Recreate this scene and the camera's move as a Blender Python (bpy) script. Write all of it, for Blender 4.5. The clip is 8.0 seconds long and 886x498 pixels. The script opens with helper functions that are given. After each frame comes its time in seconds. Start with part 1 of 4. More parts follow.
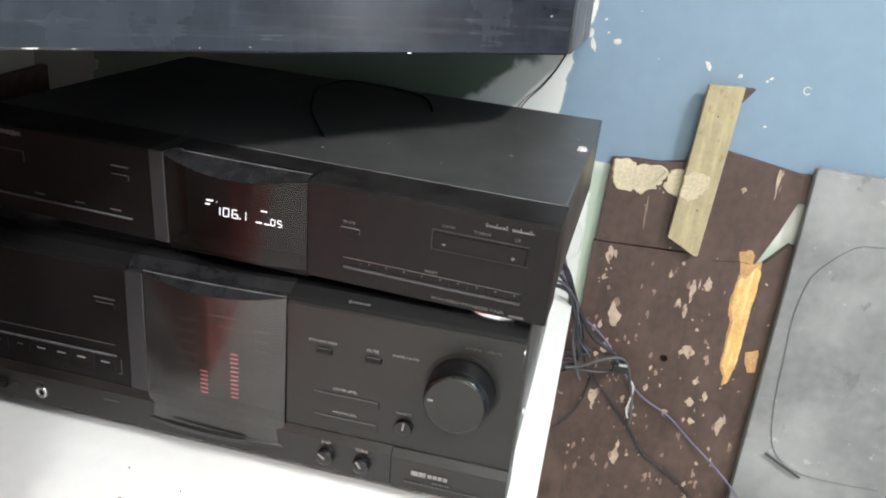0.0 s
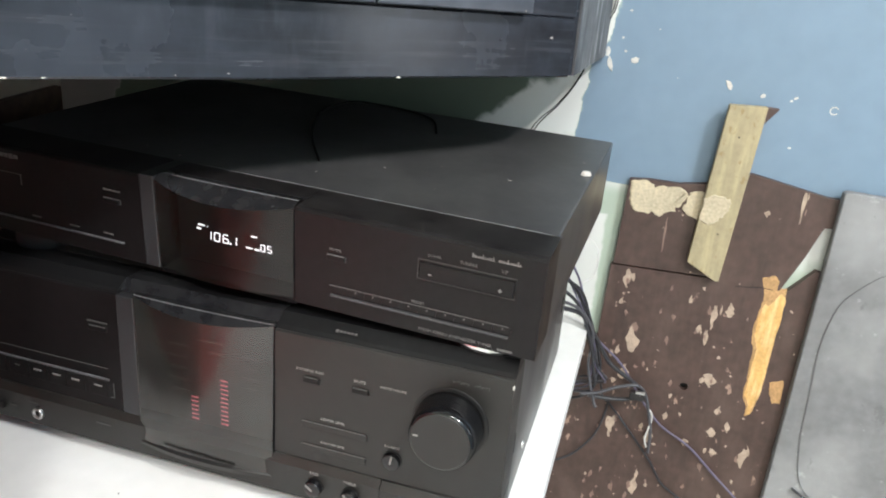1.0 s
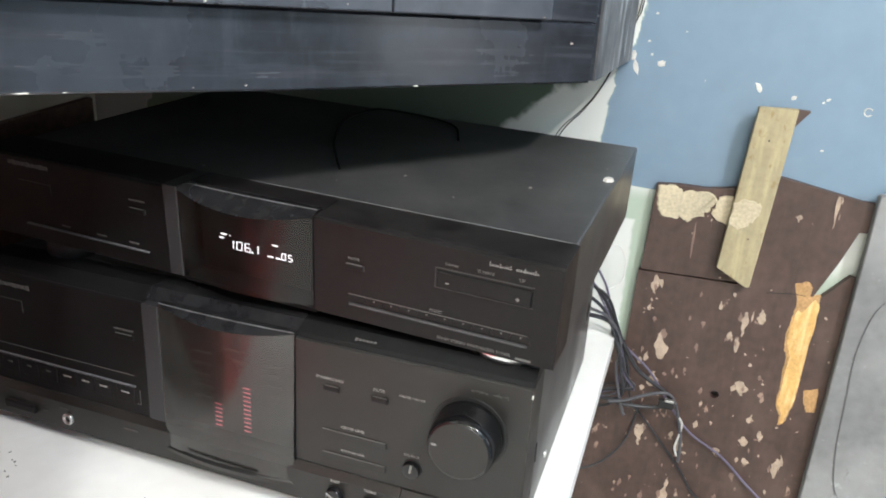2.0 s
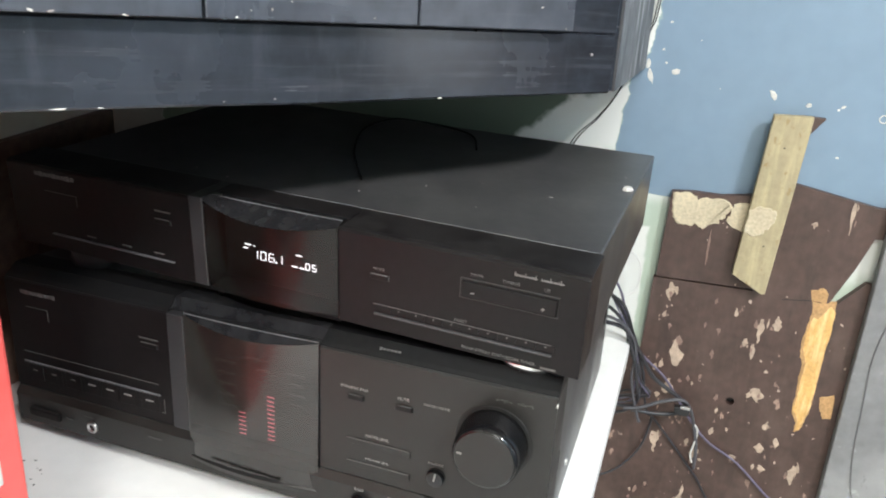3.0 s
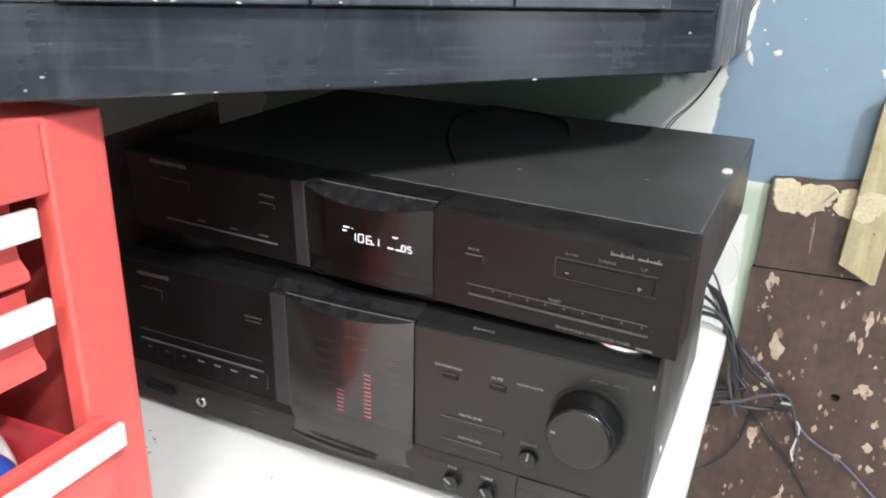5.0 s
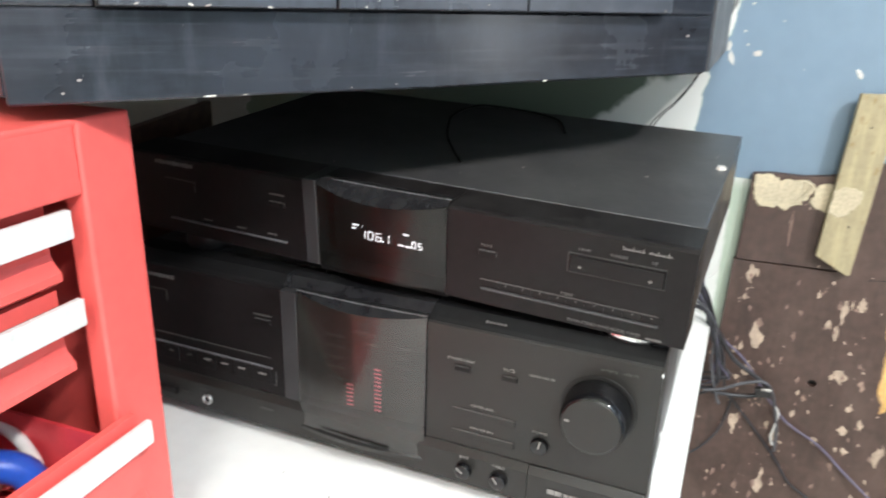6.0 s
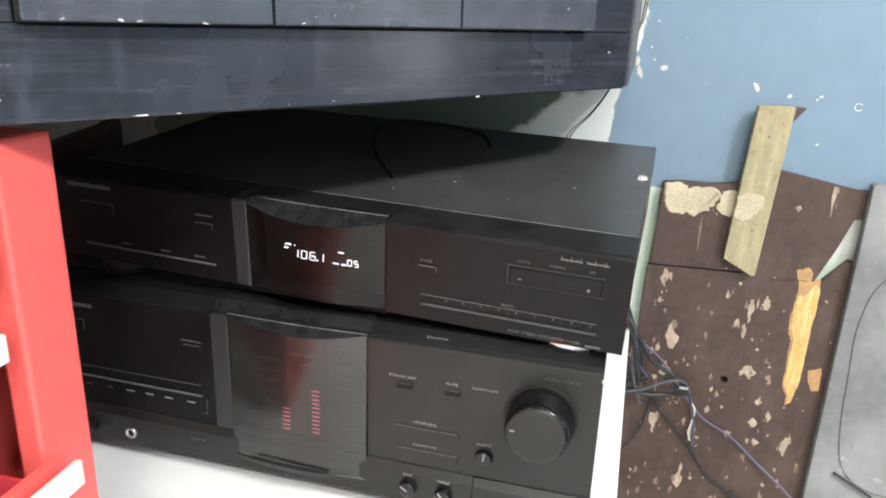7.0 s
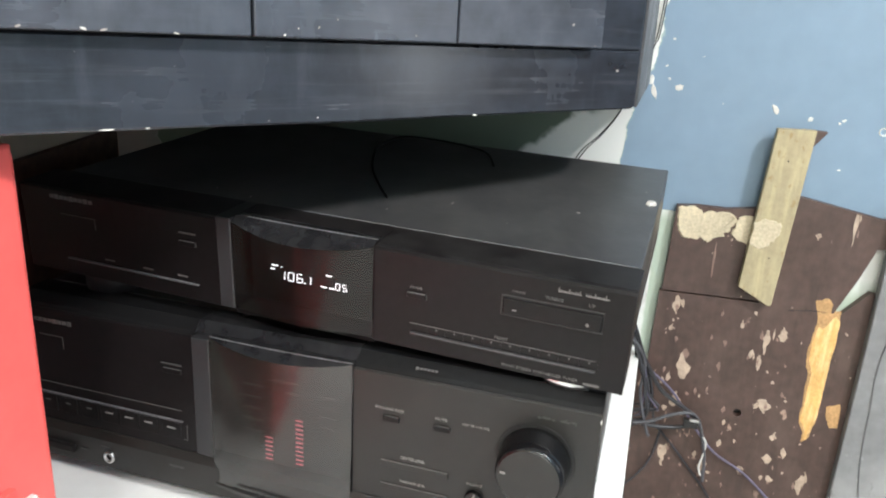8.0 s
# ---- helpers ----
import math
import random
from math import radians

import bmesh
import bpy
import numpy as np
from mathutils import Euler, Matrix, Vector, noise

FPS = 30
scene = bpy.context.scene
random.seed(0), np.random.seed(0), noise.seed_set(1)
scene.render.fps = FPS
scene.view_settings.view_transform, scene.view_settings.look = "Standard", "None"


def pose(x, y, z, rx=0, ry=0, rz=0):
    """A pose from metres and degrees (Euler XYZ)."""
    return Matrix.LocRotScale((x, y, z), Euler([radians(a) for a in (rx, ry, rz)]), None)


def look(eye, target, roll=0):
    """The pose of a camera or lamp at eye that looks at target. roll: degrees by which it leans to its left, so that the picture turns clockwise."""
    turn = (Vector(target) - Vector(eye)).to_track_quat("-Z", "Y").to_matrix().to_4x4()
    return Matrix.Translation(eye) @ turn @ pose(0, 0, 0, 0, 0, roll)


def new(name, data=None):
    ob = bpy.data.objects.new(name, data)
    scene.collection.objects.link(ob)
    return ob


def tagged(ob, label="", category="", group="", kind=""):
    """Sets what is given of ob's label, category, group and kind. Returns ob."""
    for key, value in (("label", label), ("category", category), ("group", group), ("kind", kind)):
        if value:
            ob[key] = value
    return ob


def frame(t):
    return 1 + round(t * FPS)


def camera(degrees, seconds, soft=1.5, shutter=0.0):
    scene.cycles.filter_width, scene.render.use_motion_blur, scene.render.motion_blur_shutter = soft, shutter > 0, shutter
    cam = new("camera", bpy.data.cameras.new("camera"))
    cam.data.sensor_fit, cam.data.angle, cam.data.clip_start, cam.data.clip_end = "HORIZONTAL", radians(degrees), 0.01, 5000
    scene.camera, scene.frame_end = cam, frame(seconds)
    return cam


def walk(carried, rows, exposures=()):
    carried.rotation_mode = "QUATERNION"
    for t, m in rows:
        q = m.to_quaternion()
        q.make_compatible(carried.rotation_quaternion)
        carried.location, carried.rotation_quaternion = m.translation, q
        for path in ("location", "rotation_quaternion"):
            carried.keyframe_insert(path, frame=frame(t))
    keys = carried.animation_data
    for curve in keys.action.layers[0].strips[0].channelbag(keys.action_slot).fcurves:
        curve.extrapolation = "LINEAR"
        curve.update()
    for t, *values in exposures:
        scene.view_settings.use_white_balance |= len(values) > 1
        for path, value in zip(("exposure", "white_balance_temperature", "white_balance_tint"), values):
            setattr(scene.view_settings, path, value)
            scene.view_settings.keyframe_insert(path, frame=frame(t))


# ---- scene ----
cam = camera(62.9, 8.0, soft=1.9, shutter=0.6)
PATH = [
    (0, (0.04, 0.037, 1.139), (-0.347, 1.876, 0.453), 5.3),
    (0.5, (0.047, 0.047, 1.142), (-0.381, 1.878, 0.462), 5.2),
    (1, (0.064, 0.06, 1.146), (-0.432, 1.881, 0.484), 4.8),
    (1.5, (0.074, 0.065, 1.148), (-0.489, 1.866, 0.485), 4.1),
    (3, (0.062, 0.058, 1.152), (-0.539, 1.853, 0.507), 3.3),
    (3.5, (0.058, 0.05, 1.157), (-0.564, 1.84, 0.52), 2.1),
    (4, (0.05, 0.041, 1.155), (-0.641, 1.797, 0.493), 2.0),
    (4.5, (0.056, 0.048, 1.152), (-0.722, 1.759, 0.467), 1.5),
    (4.7, (0.061, 0.051, 1.143), (-0.755, 1.755, 0.486), 1.2),
    (5.8, (0.045, 0.028, 1.148), (-0.731, 1.742, 0.471), 1.4),
    (6, (0.037, 0.024, 1.148), (-0.684, 1.765, 0.48), 1.6),
    (6.5, (0.022, 0.008, 1.151), (-0.503, 1.843, 0.553), 2.9),
    (7, (0.018, 0.019, 1.149), (-0.467, 1.855, 0.521), 2.1),
    (7.5, (0.024, 0.034, 1.149), (-0.493, 1.863, 0.527), 2.1),
    (8, (0.025, 0.049, 1.149), (-0.51, 1.882, 0.554), 3.0),
]
walk(cam, [(t, look(eye, target, roll)) for t, eye, target, roll in PATH], exposures=[(0.0, 0.5), (2.0, 0.5), (4.0, 0.58), (6.5, 0.64), (8.0, 0.6)])

# ---- world and lights ----
world = bpy.data.worlds.new("world")
scene.world = world
world.use_nodes = True
bg = world.node_tree.nodes["Background"]
bg.inputs[0].default_value, bg.inputs[1].default_value = (0.62, 0.72, 0.85, 1), 0.0

def ceiling_lamp(loc, target, size, power, colour):
    data = bpy.data.lights.new("ceiling_light", "AREA")
    data.shape, data.size, data.size_y, data.energy, data.color = "RECTANGLE", size[0], size[1], power, colour
    ob = new("ceiling_light", data)
    ob.matrix_world = look(loc, target)
    return ob

LAMPS = [((1.14, -0.55, 2.4), (0.12, 0.5), 42), ((0.5, -1.2, 2.4), (0.5, 0.12), 25)]
for place, size, power in LAMPS:
    ceiling_lamp(place, (place[0], place[1] + 0.001, 0.0), size, power, (1.0, 0.985, 0.965))
# daylight through the window in the side wall
sky = bpy.data.lights.new("window_daylight", "AREA")
sky.shape, sky.size, sky.size_y, sky.energy, sky.color = "RECTANGLE", 0.25, 0.5, 1.2, (0.86, 0.93, 1.0)
new("window_daylight", sky).matrix_world = look((1.36, 0.305, 1.19), (0.0, 0.305, 1.19))

# ---- helpers of this scene ----
def bm_box(bm, lo, hi, bevel=0.0, seg=2):
    lo, hi = Vector(lo), Vector(hi)
    made = bmesh.ops.create_cube(bm, size=1.0)["verts"]
    bmesh.ops.transform(bm, verts=made, matrix=Matrix.Translation((lo + hi) / 2) @ Matrix.Diagonal((*(hi - lo), 1)))
    if bevel:
        edges = list({e for v in made for e in v.link_edges})
        bmesh.ops.bevel(bm, geom=edges, offset=bevel, segments=seg, affect="EDGES", profile=0.5, clamp_overlap=True)
    return bm

def box(lo, hi, bevel=0.0, seg=2):
    return bm_box(bmesh.new(), lo, hi, bevel, seg)

PRINTED = {"plate_print", "script_bars", "key_print", "lower_print", "left_print", "logo_box", "logo_box_print", "name_print", "caption_bars", "indicator", "rocker_mark", "rocker_gap", "button_gap", "slider_gap", "panel_line", "corner_mark", "button_print", "lettering", "digits"}

def part(name, bm, material, parent=None, label="", smooth=False):
    data = bpy.data.meshes.new(name)
    bmesh.ops.recalc_face_normals(bm, faces=bm.faces[:])
    bm.to_mesh(data)
    bm.free()
    if smooth:
        for p in data.polygons:
            p.use_smooth = True
    data.materials.append(material)
    ob = new(name, data)
    if parent is not None:
        ob.parent = parent
    if label:
        ob["label"] = label
    if name in PRINTED:
        ob["kind"] = "stuff"
    return ob

def empty(name, m, label, category, group=""):
    ob = new(name)
    ob.empty_display_size = 0.05
    ob.matrix_world = m
    return tagged(ob, label, category, group)

def prism(points, y0, y1, bevel=0.0):
    """An outline in x and z, pushed from y0 to y1."""
    bm = bmesh.new()
    face = bm.faces.new([bm.verts.new((x, y0, z)) for x, z in points])
    made = bmesh.ops.extrude_face_region(bm, geom=[face])["geom"]
    for v in made:
        if isinstance(v, bmesh.types.BMVert):
            v.co.y = y1
    if bevel:
        bmesh.ops.bevel(bm, geom=bm.edges[:], offset=bevel, segments=1, affect="EDGES", clamp_overlap=True)
    return bm

def tube(points, radius, sides=8):
    """A round strand along a smooth line through the points."""
    pts = [Vector(p) for p in points]
    line = []
    for i in range(len(pts) - 1):
        a, b, c, d = pts[max(i - 1, 0)], pts[i], pts[i + 1], pts[min(i + 2, len(pts) - 1)]
        for k in range(6):
            u = k / 6
            line.append(0.5 * ((2 * b) + (c - a) * u + (2 * a - 5 * b + 4 * c - d) * u * u + (3 * b - a - 3 * c + d) * u ** 3))
    line.append(pts[-1])
    bm = bmesh.new()
    rings = []
    up = Vector((0.13, 0.21, 0.97))
    for i, p in enumerate(line):
        way = (line[min(i + 1, len(line) - 1)] - line[max(i - 1, 0)]).normalized()
        s = way.cross(up).normalized()
        t = s.cross(way)
        rings.append([bm.verts.new(p + radius * (math.cos(a) * s + math.sin(a) * t)) for a in (2 * math.pi * k / sides for k in range(sides))])
    for r, q in zip(rings, rings[1:]):
        for k in range(sides):
            bm.faces.new((r[k], r[(k + 1) % sides], q[(k + 1) % sides], q[k]))
    bm.faces.new(rings[0][::-1])
    bm.faces.new(rings[-1])
    return bm

def lathe(profile, centre, axis="y", sides=48):
    """A turned body: profile rows of (radius, distance along the axis)."""
    bm = bmesh.new()
    rings = []
    for r, h in profile:
        ring = []
        for k in range(sides):
            a = 2 * math.pi * k / sides
            u, v = r * math.cos(a), r * math.sin(a)
            co = {"y": (u, h, v), "z": (u, v, h), "x": (h, u, v)}[axis]
            ring.append(bm.verts.new(Vector(centre) + Vector(co)))
        rings.append(ring)
    for r, q in zip(rings, rings[1:]):
        for k in range(sides):
            bm.faces.new((r[k], r[(k + 1) % sides], q[(k + 1) % sides], q[k]))
    bm.faces.new(rings[0])
    bm.faces.new(rings[-1][::-1])
    return bm

# ---- materials ----
def material(name, colour, rough=0.5, metal=0.0, vary=0.12, scale=30.0, bump=0.0, bump_scale=200.0, spec=0.5):
    """A plain material with two scales of unevenness in colour and gloss, and fine relief."""
    m = bpy.data.materials.new(name)
    m.use_nodes = True
    n, l = m.node_tree.nodes, m.node_tree.links
    b = n["Principled BSDF"]
    b.inputs["Roughness"].default_value, b.inputs["Metallic"].default_value = rough, metal
    b.inputs["Specular IOR Level"].default_value = spec
    tc = n.new("ShaderNodeTexCoord")
    big, small = n.new("ShaderNodeTexNoise"), n.new("ShaderNodeTexNoise")
    big.inputs["Scale"].default_value, big.inputs["Detail"].default_value = scale, 4
    small.inputs["Scale"].default_value, small.inputs["Detail"].default_value = scale * 9, 3
    for t in (big, small):
        l.new(tc.outputs["Object"], t.inputs["Vector"])
    add = n.new("ShaderNodeMath")
    add.operation = "ADD"
    l.new(big.outputs[0], add.inputs[0])
    l.new(small.outputs[0], add.inputs[1])
    ramp = n.new("ShaderNodeMapRange")
    ramp.inputs[1].default_value, ramp.inputs[2].default_value = 0.7, 1.3
    ramp.inputs[3].default_value, ramp.inputs[4].default_value = 1 - vary, 1 + vary
    l.new(add.outputs[0], ramp.inputs[0])
    mul = n.new("ShaderNodeMix")
    mul.data_type, mul.blend_type = "RGBA", "MULTIPLY"
    mul.inputs[0].default_value = 1
    mul.inputs[6].default_value = (*colour, 1)
    l.new(ramp.outputs[0], mul.inputs[7])
    l.new(mul.outputs[2], b.inputs["Base Color"])
    rr = n.new("ShaderNodeMapRange")
    rr.inputs[1].default_value, rr.inputs[2].default_value = 0.3, 0.7
    rr.inputs[3].default_value, rr.inputs[4].default_value = max(rough - 0.08, 0.02), min(rough + 0.08, 1)
    l.new(big.outputs[0], rr.inputs[0])
    l.new(rr.outputs[0], b.inputs["Roughness"])
    if bump:
        bt, bn = n.new("ShaderNodeTexNoise"), n.new("ShaderNodeBump")
        bt.inputs["Scale"].default_value, bt.inputs["Detail"].default_value = bump_scale, 5
        l.new(tc.outputs["Object"], bt.inputs["Vector"])
        bn.inputs["Strength"].default_value, bn.inputs["Distance"].default_value = bump, 0.002
        l.new(bt.outputs[0], bn.inputs["Height"])
        l.new(bn.outputs[0], b.inputs["Normal"])
    return m

def nodes_of(m):
    return m.node_tree.nodes, m.node_tree.links, m.node_tree.nodes["Principled BSDF"]

def maths(n, l, op, a, b=0.0, c=None):
    k = n.new("ShaderNodeMath")
    k.operation = op
    for i, v in enumerate((a, b, c)):
        if v is None:
            continue
        if isinstance(v, (int, float)):
            k.inputs[i].default_value = v
        else:
            l.new(v, k.inputs[i])
    return k.outputs[0]

def step(n, l, v, lo, hi):
    k = n.new("ShaderNodeMapRange")
    k.interpolation_type = "SMOOTHSTEP"
    l.new(v, k.inputs[0])
    k.inputs[1].default_value, k.inputs[2].default_value = lo, hi
    return k.outputs[0]

def mix(n, l, fac, a, b):
    k = n.new("ShaderNodeMix")
    k.data_type = "RGBA"
    l.new(fac, k.inputs[0])
    for i, v in ((6, a), (7, b)):
        if isinstance(v, tuple):
            k.inputs[i].default_value = (*v, 1)
        else:
            l.new(v, k.inputs[i])
    return k.outputs[2]

def noise_of(n, l, scale, detail=4, stretch=(1, 1, 1), rough=0.5):
    tc, mp, t = n.new("ShaderNodeTexCoord"), n.new("ShaderNodeMapping"), n.new("ShaderNodeTexNoise")
    mp.inputs["Scale"].default_value = stretch
    t.inputs["Scale"].default_value, t.inputs["Detail"].default_value, t.inputs["Roughness"].default_value = scale, detail, rough
    l.new(tc.outputs["Object"], mp.inputs[0])
    l.new(mp.outputs[0], t.inputs["Vector"])
    return t.outputs[0]

def base_link(m):
    return m.node_tree.nodes["Principled BSDF"].inputs["Base Color"].links[0].from_socket

def over(m, fac, colour, rough=None):
    """Lay a second colour over a material's own where fac is 1."""
    n, l, b = nodes_of(m)
    l.new(mix(n, l, fac, base_link(m), colour), b.inputs["Base Color"])
    if rough is not None:
        old = b.inputs["Roughness"].links[0].from_socket
        k = n.new("ShaderNodeMix")
        l.new(fac, k.inputs[0])
        l.new(old, k.inputs[2])
        k.inputs[3].default_value = rough
        l.new(k.outputs[0], b.inputs["Roughness"])

BLACK_STEEL = material("black_steel", (0.031, 0.031, 0.033), 0.35, 0.0, 0.1, 12, 0.0, 900, 0.6)
FACE = material("black_face", (0.0085, 0.0074, 0.0078), 0.38, 0.0, 0.2, 20, 0.02, 1200, 0.2)
AMP_FACE = material("charcoal_face", (0.0105, 0.0098, 0.0088), 0.45, 0.0, 0.12, 20, 0.02, 1200)
KNOB_BLACK = material("knob_black", (0.007, 0.007, 0.008), 0.13, 0.0, 0.2, 25)
GLOSS_BLACK = material("gloss_black", (0.012, 0.012, 0.014), 0.18, 0.0, 0.2, 25)
BAND = material("black_band", (0.0075, 0.0075, 0.008), 0.5, 0.0, 0.2, 25, 0.0, 200, 0.2)
STRIP = material("grey_strip", (0.026, 0.026, 0.028), 0.4, 0.0, 0.1, 30)
GROOVE = material("dark_groove", (0.006, 0.006, 0.006), 0.6)
PRINT = material("grey_print", (0.21, 0.2, 0.19), 0.6, 0, 0.3, 300)
MID_PRINT = material("mid_print", (0.105, 0.102, 0.098), 0.6, 0, 0.3, 300)
RAIL = material("dark_rail", (0.05, 0.05, 0.052), 0.35, 0, 0.3, 60)
DIM_PRINT = material("dim_print", (0.06, 0.06, 0.057), 0.6, 0, 0.3, 300)
EDGE = material("worn_edge", (0.1, 0.1, 0.105), 0.4, 0, 0.5, 60)
CHROME = material("chrome", (0.75, 0.75, 0.76), 0.18, 1.0, 0.08, 30)
BLACK_WOOD = material("black_painted_wood", (0.0165, 0.018, 0.0235), 0.24, 0, 0.3, 9, 0.1, 60, 0.5)
PANEL_WOOD = material("black_panel_wood", (0.046, 0.05, 0.062), 0.27, 0, 0.4, 8, 0.1, 60, 0.5)
DULL_CHIP = material("dull_chip", (0.32, 0.29, 0.27), 0.7, 0, 0.3, 90)
CHIP = material("bare_chip", (0.62, 0.6, 0.56), 0.7, 0, 0.2, 90)
ORANGE_CHIP = material("bare_wood_chip", (0.75, 0.42, 0.2), 0.7, 0, 0.25, 90)
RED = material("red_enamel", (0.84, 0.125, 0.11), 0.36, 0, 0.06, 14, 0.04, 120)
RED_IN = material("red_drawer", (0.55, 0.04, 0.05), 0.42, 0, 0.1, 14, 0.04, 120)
DULL_CABLE = material("dull_black_cable", (0.006, 0.006, 0.006), 0.9, 0, 0.2, 60, 0.0, 200, 0.1)
SCUFFED = material("scuffed_grey_paint", (0.13, 0.13, 0.135), 0.6, 0, 0.3, 14, 0.3, 70)
THIN_WIRE = material("thin_grey_wire", (0.13, 0.13, 0.135), 0.5, 0, 0.2, 60)
WHITE_TABLE = material("white_laminate", (0.9, 0.9, 0.88), 0.4, 0, 0.03, 8, 0.02, 300)
BLUE_WALL = material("plain_blue_paint", (0.24, 0.33, 0.42), 0.5, 0, 0.05, 5, 0.12, 30)
WALL = material("blue_wall_paint", (0.19, 0.27, 0.355), 0.5, 0, 0.05, 5, 0.12, 30)
PLAIN_WALL = material("cream_wall_paint", (0.82, 0.82, 0.74), 0.6, 0, 0.06, 4, 0.1, 30)
FLOOR = material("grey_cement", (0.36, 0.35, 0.33), 0.8, 0, 0.15, 6, 0.2, 60)
BROWN = material("brown_board", (0.072, 0.043, 0.036), 0.5, 0, 0.25, 12, 0.2, 80)
GREY = material("grey_board", (0.2, 0.2, 0.205), 0.75, 0, 0.16, 10, 0.2, 120)
PLY = material("raw_plywood", (0.36, 0.305, 0.19), 0.8, 0, 0.12, 20, 0.3, 200)
CREAM = material("cream_residue", (0.56, 0.48, 0.34), 0.85, 0, 0.22, 40, 0.45, 60)
DARK_BOARD = material("dark_stand_in_board", (0.17, 0.12, 0.092), 0.55, 0, 0.3, 12, 0.2, 80, 0.3)
BARE = material("bare_orange_wood", (0.68, 0.4, 0.14), 0.7, 0, 0.2, 30, 0.3, 150)
HANDLE = material("white_plastic", (0.66, 0.65, 0.63), 0.35, 0, 0.04, 30)
CABLE = material("dark_cable", (0.03, 0.03, 0.035), 0.45, 0, 0.2, 60)
PURPLE_CABLE = material("purple_grey_cable", (0.13, 0.115, 0.18), 0.45, 0, 0.2, 60)
GREY_CABLE = material("grey_cable", (0.075, 0.075, 0.085), 0.5, 0, 0.2, 60)
BLUE_PLASTIC = material("blue_plastic", (0.02, 0.08, 0.45), 0.35, 0, 0.1, 40)
BLACK_PLASTIC = material("black_plastic", (0.015, 0.015, 0.016), 0.45, 0, 0.2, 40)
STEEL = material("bright_steel", (0.6, 0.6, 0.6), 0.3, 1.0, 0.15, 60)

def dusty(m, amount, lo, hi, flat=0.3, rough=0.75):
    """Grey dust and smears on the faces that look up."""
    n, l, b = nodes_of(m)
    g = n.new("ShaderNodeNewGeometry")
    s = n.new("ShaderNodeSeparateXYZ")
    l.new(g.outputs["Normal"], s.inputs[0])
    up = step(n, l, s.outputs[2], flat, max(flat + 0.1, 0.9))
    a = step(n, l, noise_of(n, l, 22, 4, (1, 0.6, 1), 0.55), lo, hi)
    c = step(n, l, noise_of(n, l, 120, 4, (1, 1, 1), 0.5), 0.25, 0.8)
    f = maths(n, l, "MULTIPLY", up, maths(n, l, "MULTIPLY", amount, maths(n, l, "ADD", maths(n, l, "MULTIPLY", a, 0.75), maths(n, l, "MULTIPLY", c, 0.45))))
    over(m, f, (0.2, 0.2, 0.19), rough)
    return m

dusty(BLACK_STEEL, 0.23, 0.2, 0.8, rough=0.45)
dusty(GLOSS_BLACK, 0.1, 0.35, 0.75)
dusty(FACE, 0.10, 0.3, 0.8, 0.88)
dusty(AMP_FACE, 0.25, 0.35, 0.75, 0.88)

def streaked(m):
    """Brush streaks along the boards, pale scuffs and specks of dried paint."""
    n, l, b = nodes_of(m)
    a = step(n, l, noise_of(n, l, 14, 6, (0.8, 0.8, 2.4), 0.6), 0.3, 0.8)
    over(m, maths(n, l, "MULTIPLY", a, 0.17), (0.1, 0.125, 0.165), 0.36)
    d = step(n, l, noise_of(n, l, 110, 4, (0.1, 0.3, 2.0), 0.6), 0.5, 0.78)
    over(m, maths(n, l, "MULTIPLY", d, 0.11), (0.2, 0.21, 0.23), 0.5)
    e = step(n, l, noise_of(n, l, 40, 5, (1.3, 1, 0.3), 0.6), 0.5, 0.82)
    over(m, maths(n, l, "MULTIPLY", e, 0.16), (0.19, 0.21, 0.25), 0.5)
    c = step(n, l, noise_of(n, l, 230, 3, (0.8, 1, 1.2)), 0.735, 0.79)
    over(m, maths(n, l, "MULTIPLY", c, 0.28), (0.5, 0.48, 0.45), 0.7)

def scuffed(m):
    """White plaster smears running down worn paint."""
    n, l, b = nodes_of(m)
    a = step(n, l, noise_of(n, l, 45, 5, (1, 1.6, 0.3), 0.6), 0.5, 0.66)
    over(m, maths(n, l, "MULTIPLY", a, 0.7), (0.55, 0.55, 0.54), 0.8)
    c = step(n, l, noise_of(n, l, 30, 4, (1, 1, 0.5)), 0.55, 0.65)
    over(m, maths(n, l, "MULTIPLY", c, 0.75), (0.03, 0.03, 0.035), 0.5)

scuffed(SCUFFED)
streaked(BLACK_WOOD)
streaked(PANEL_WOOD)

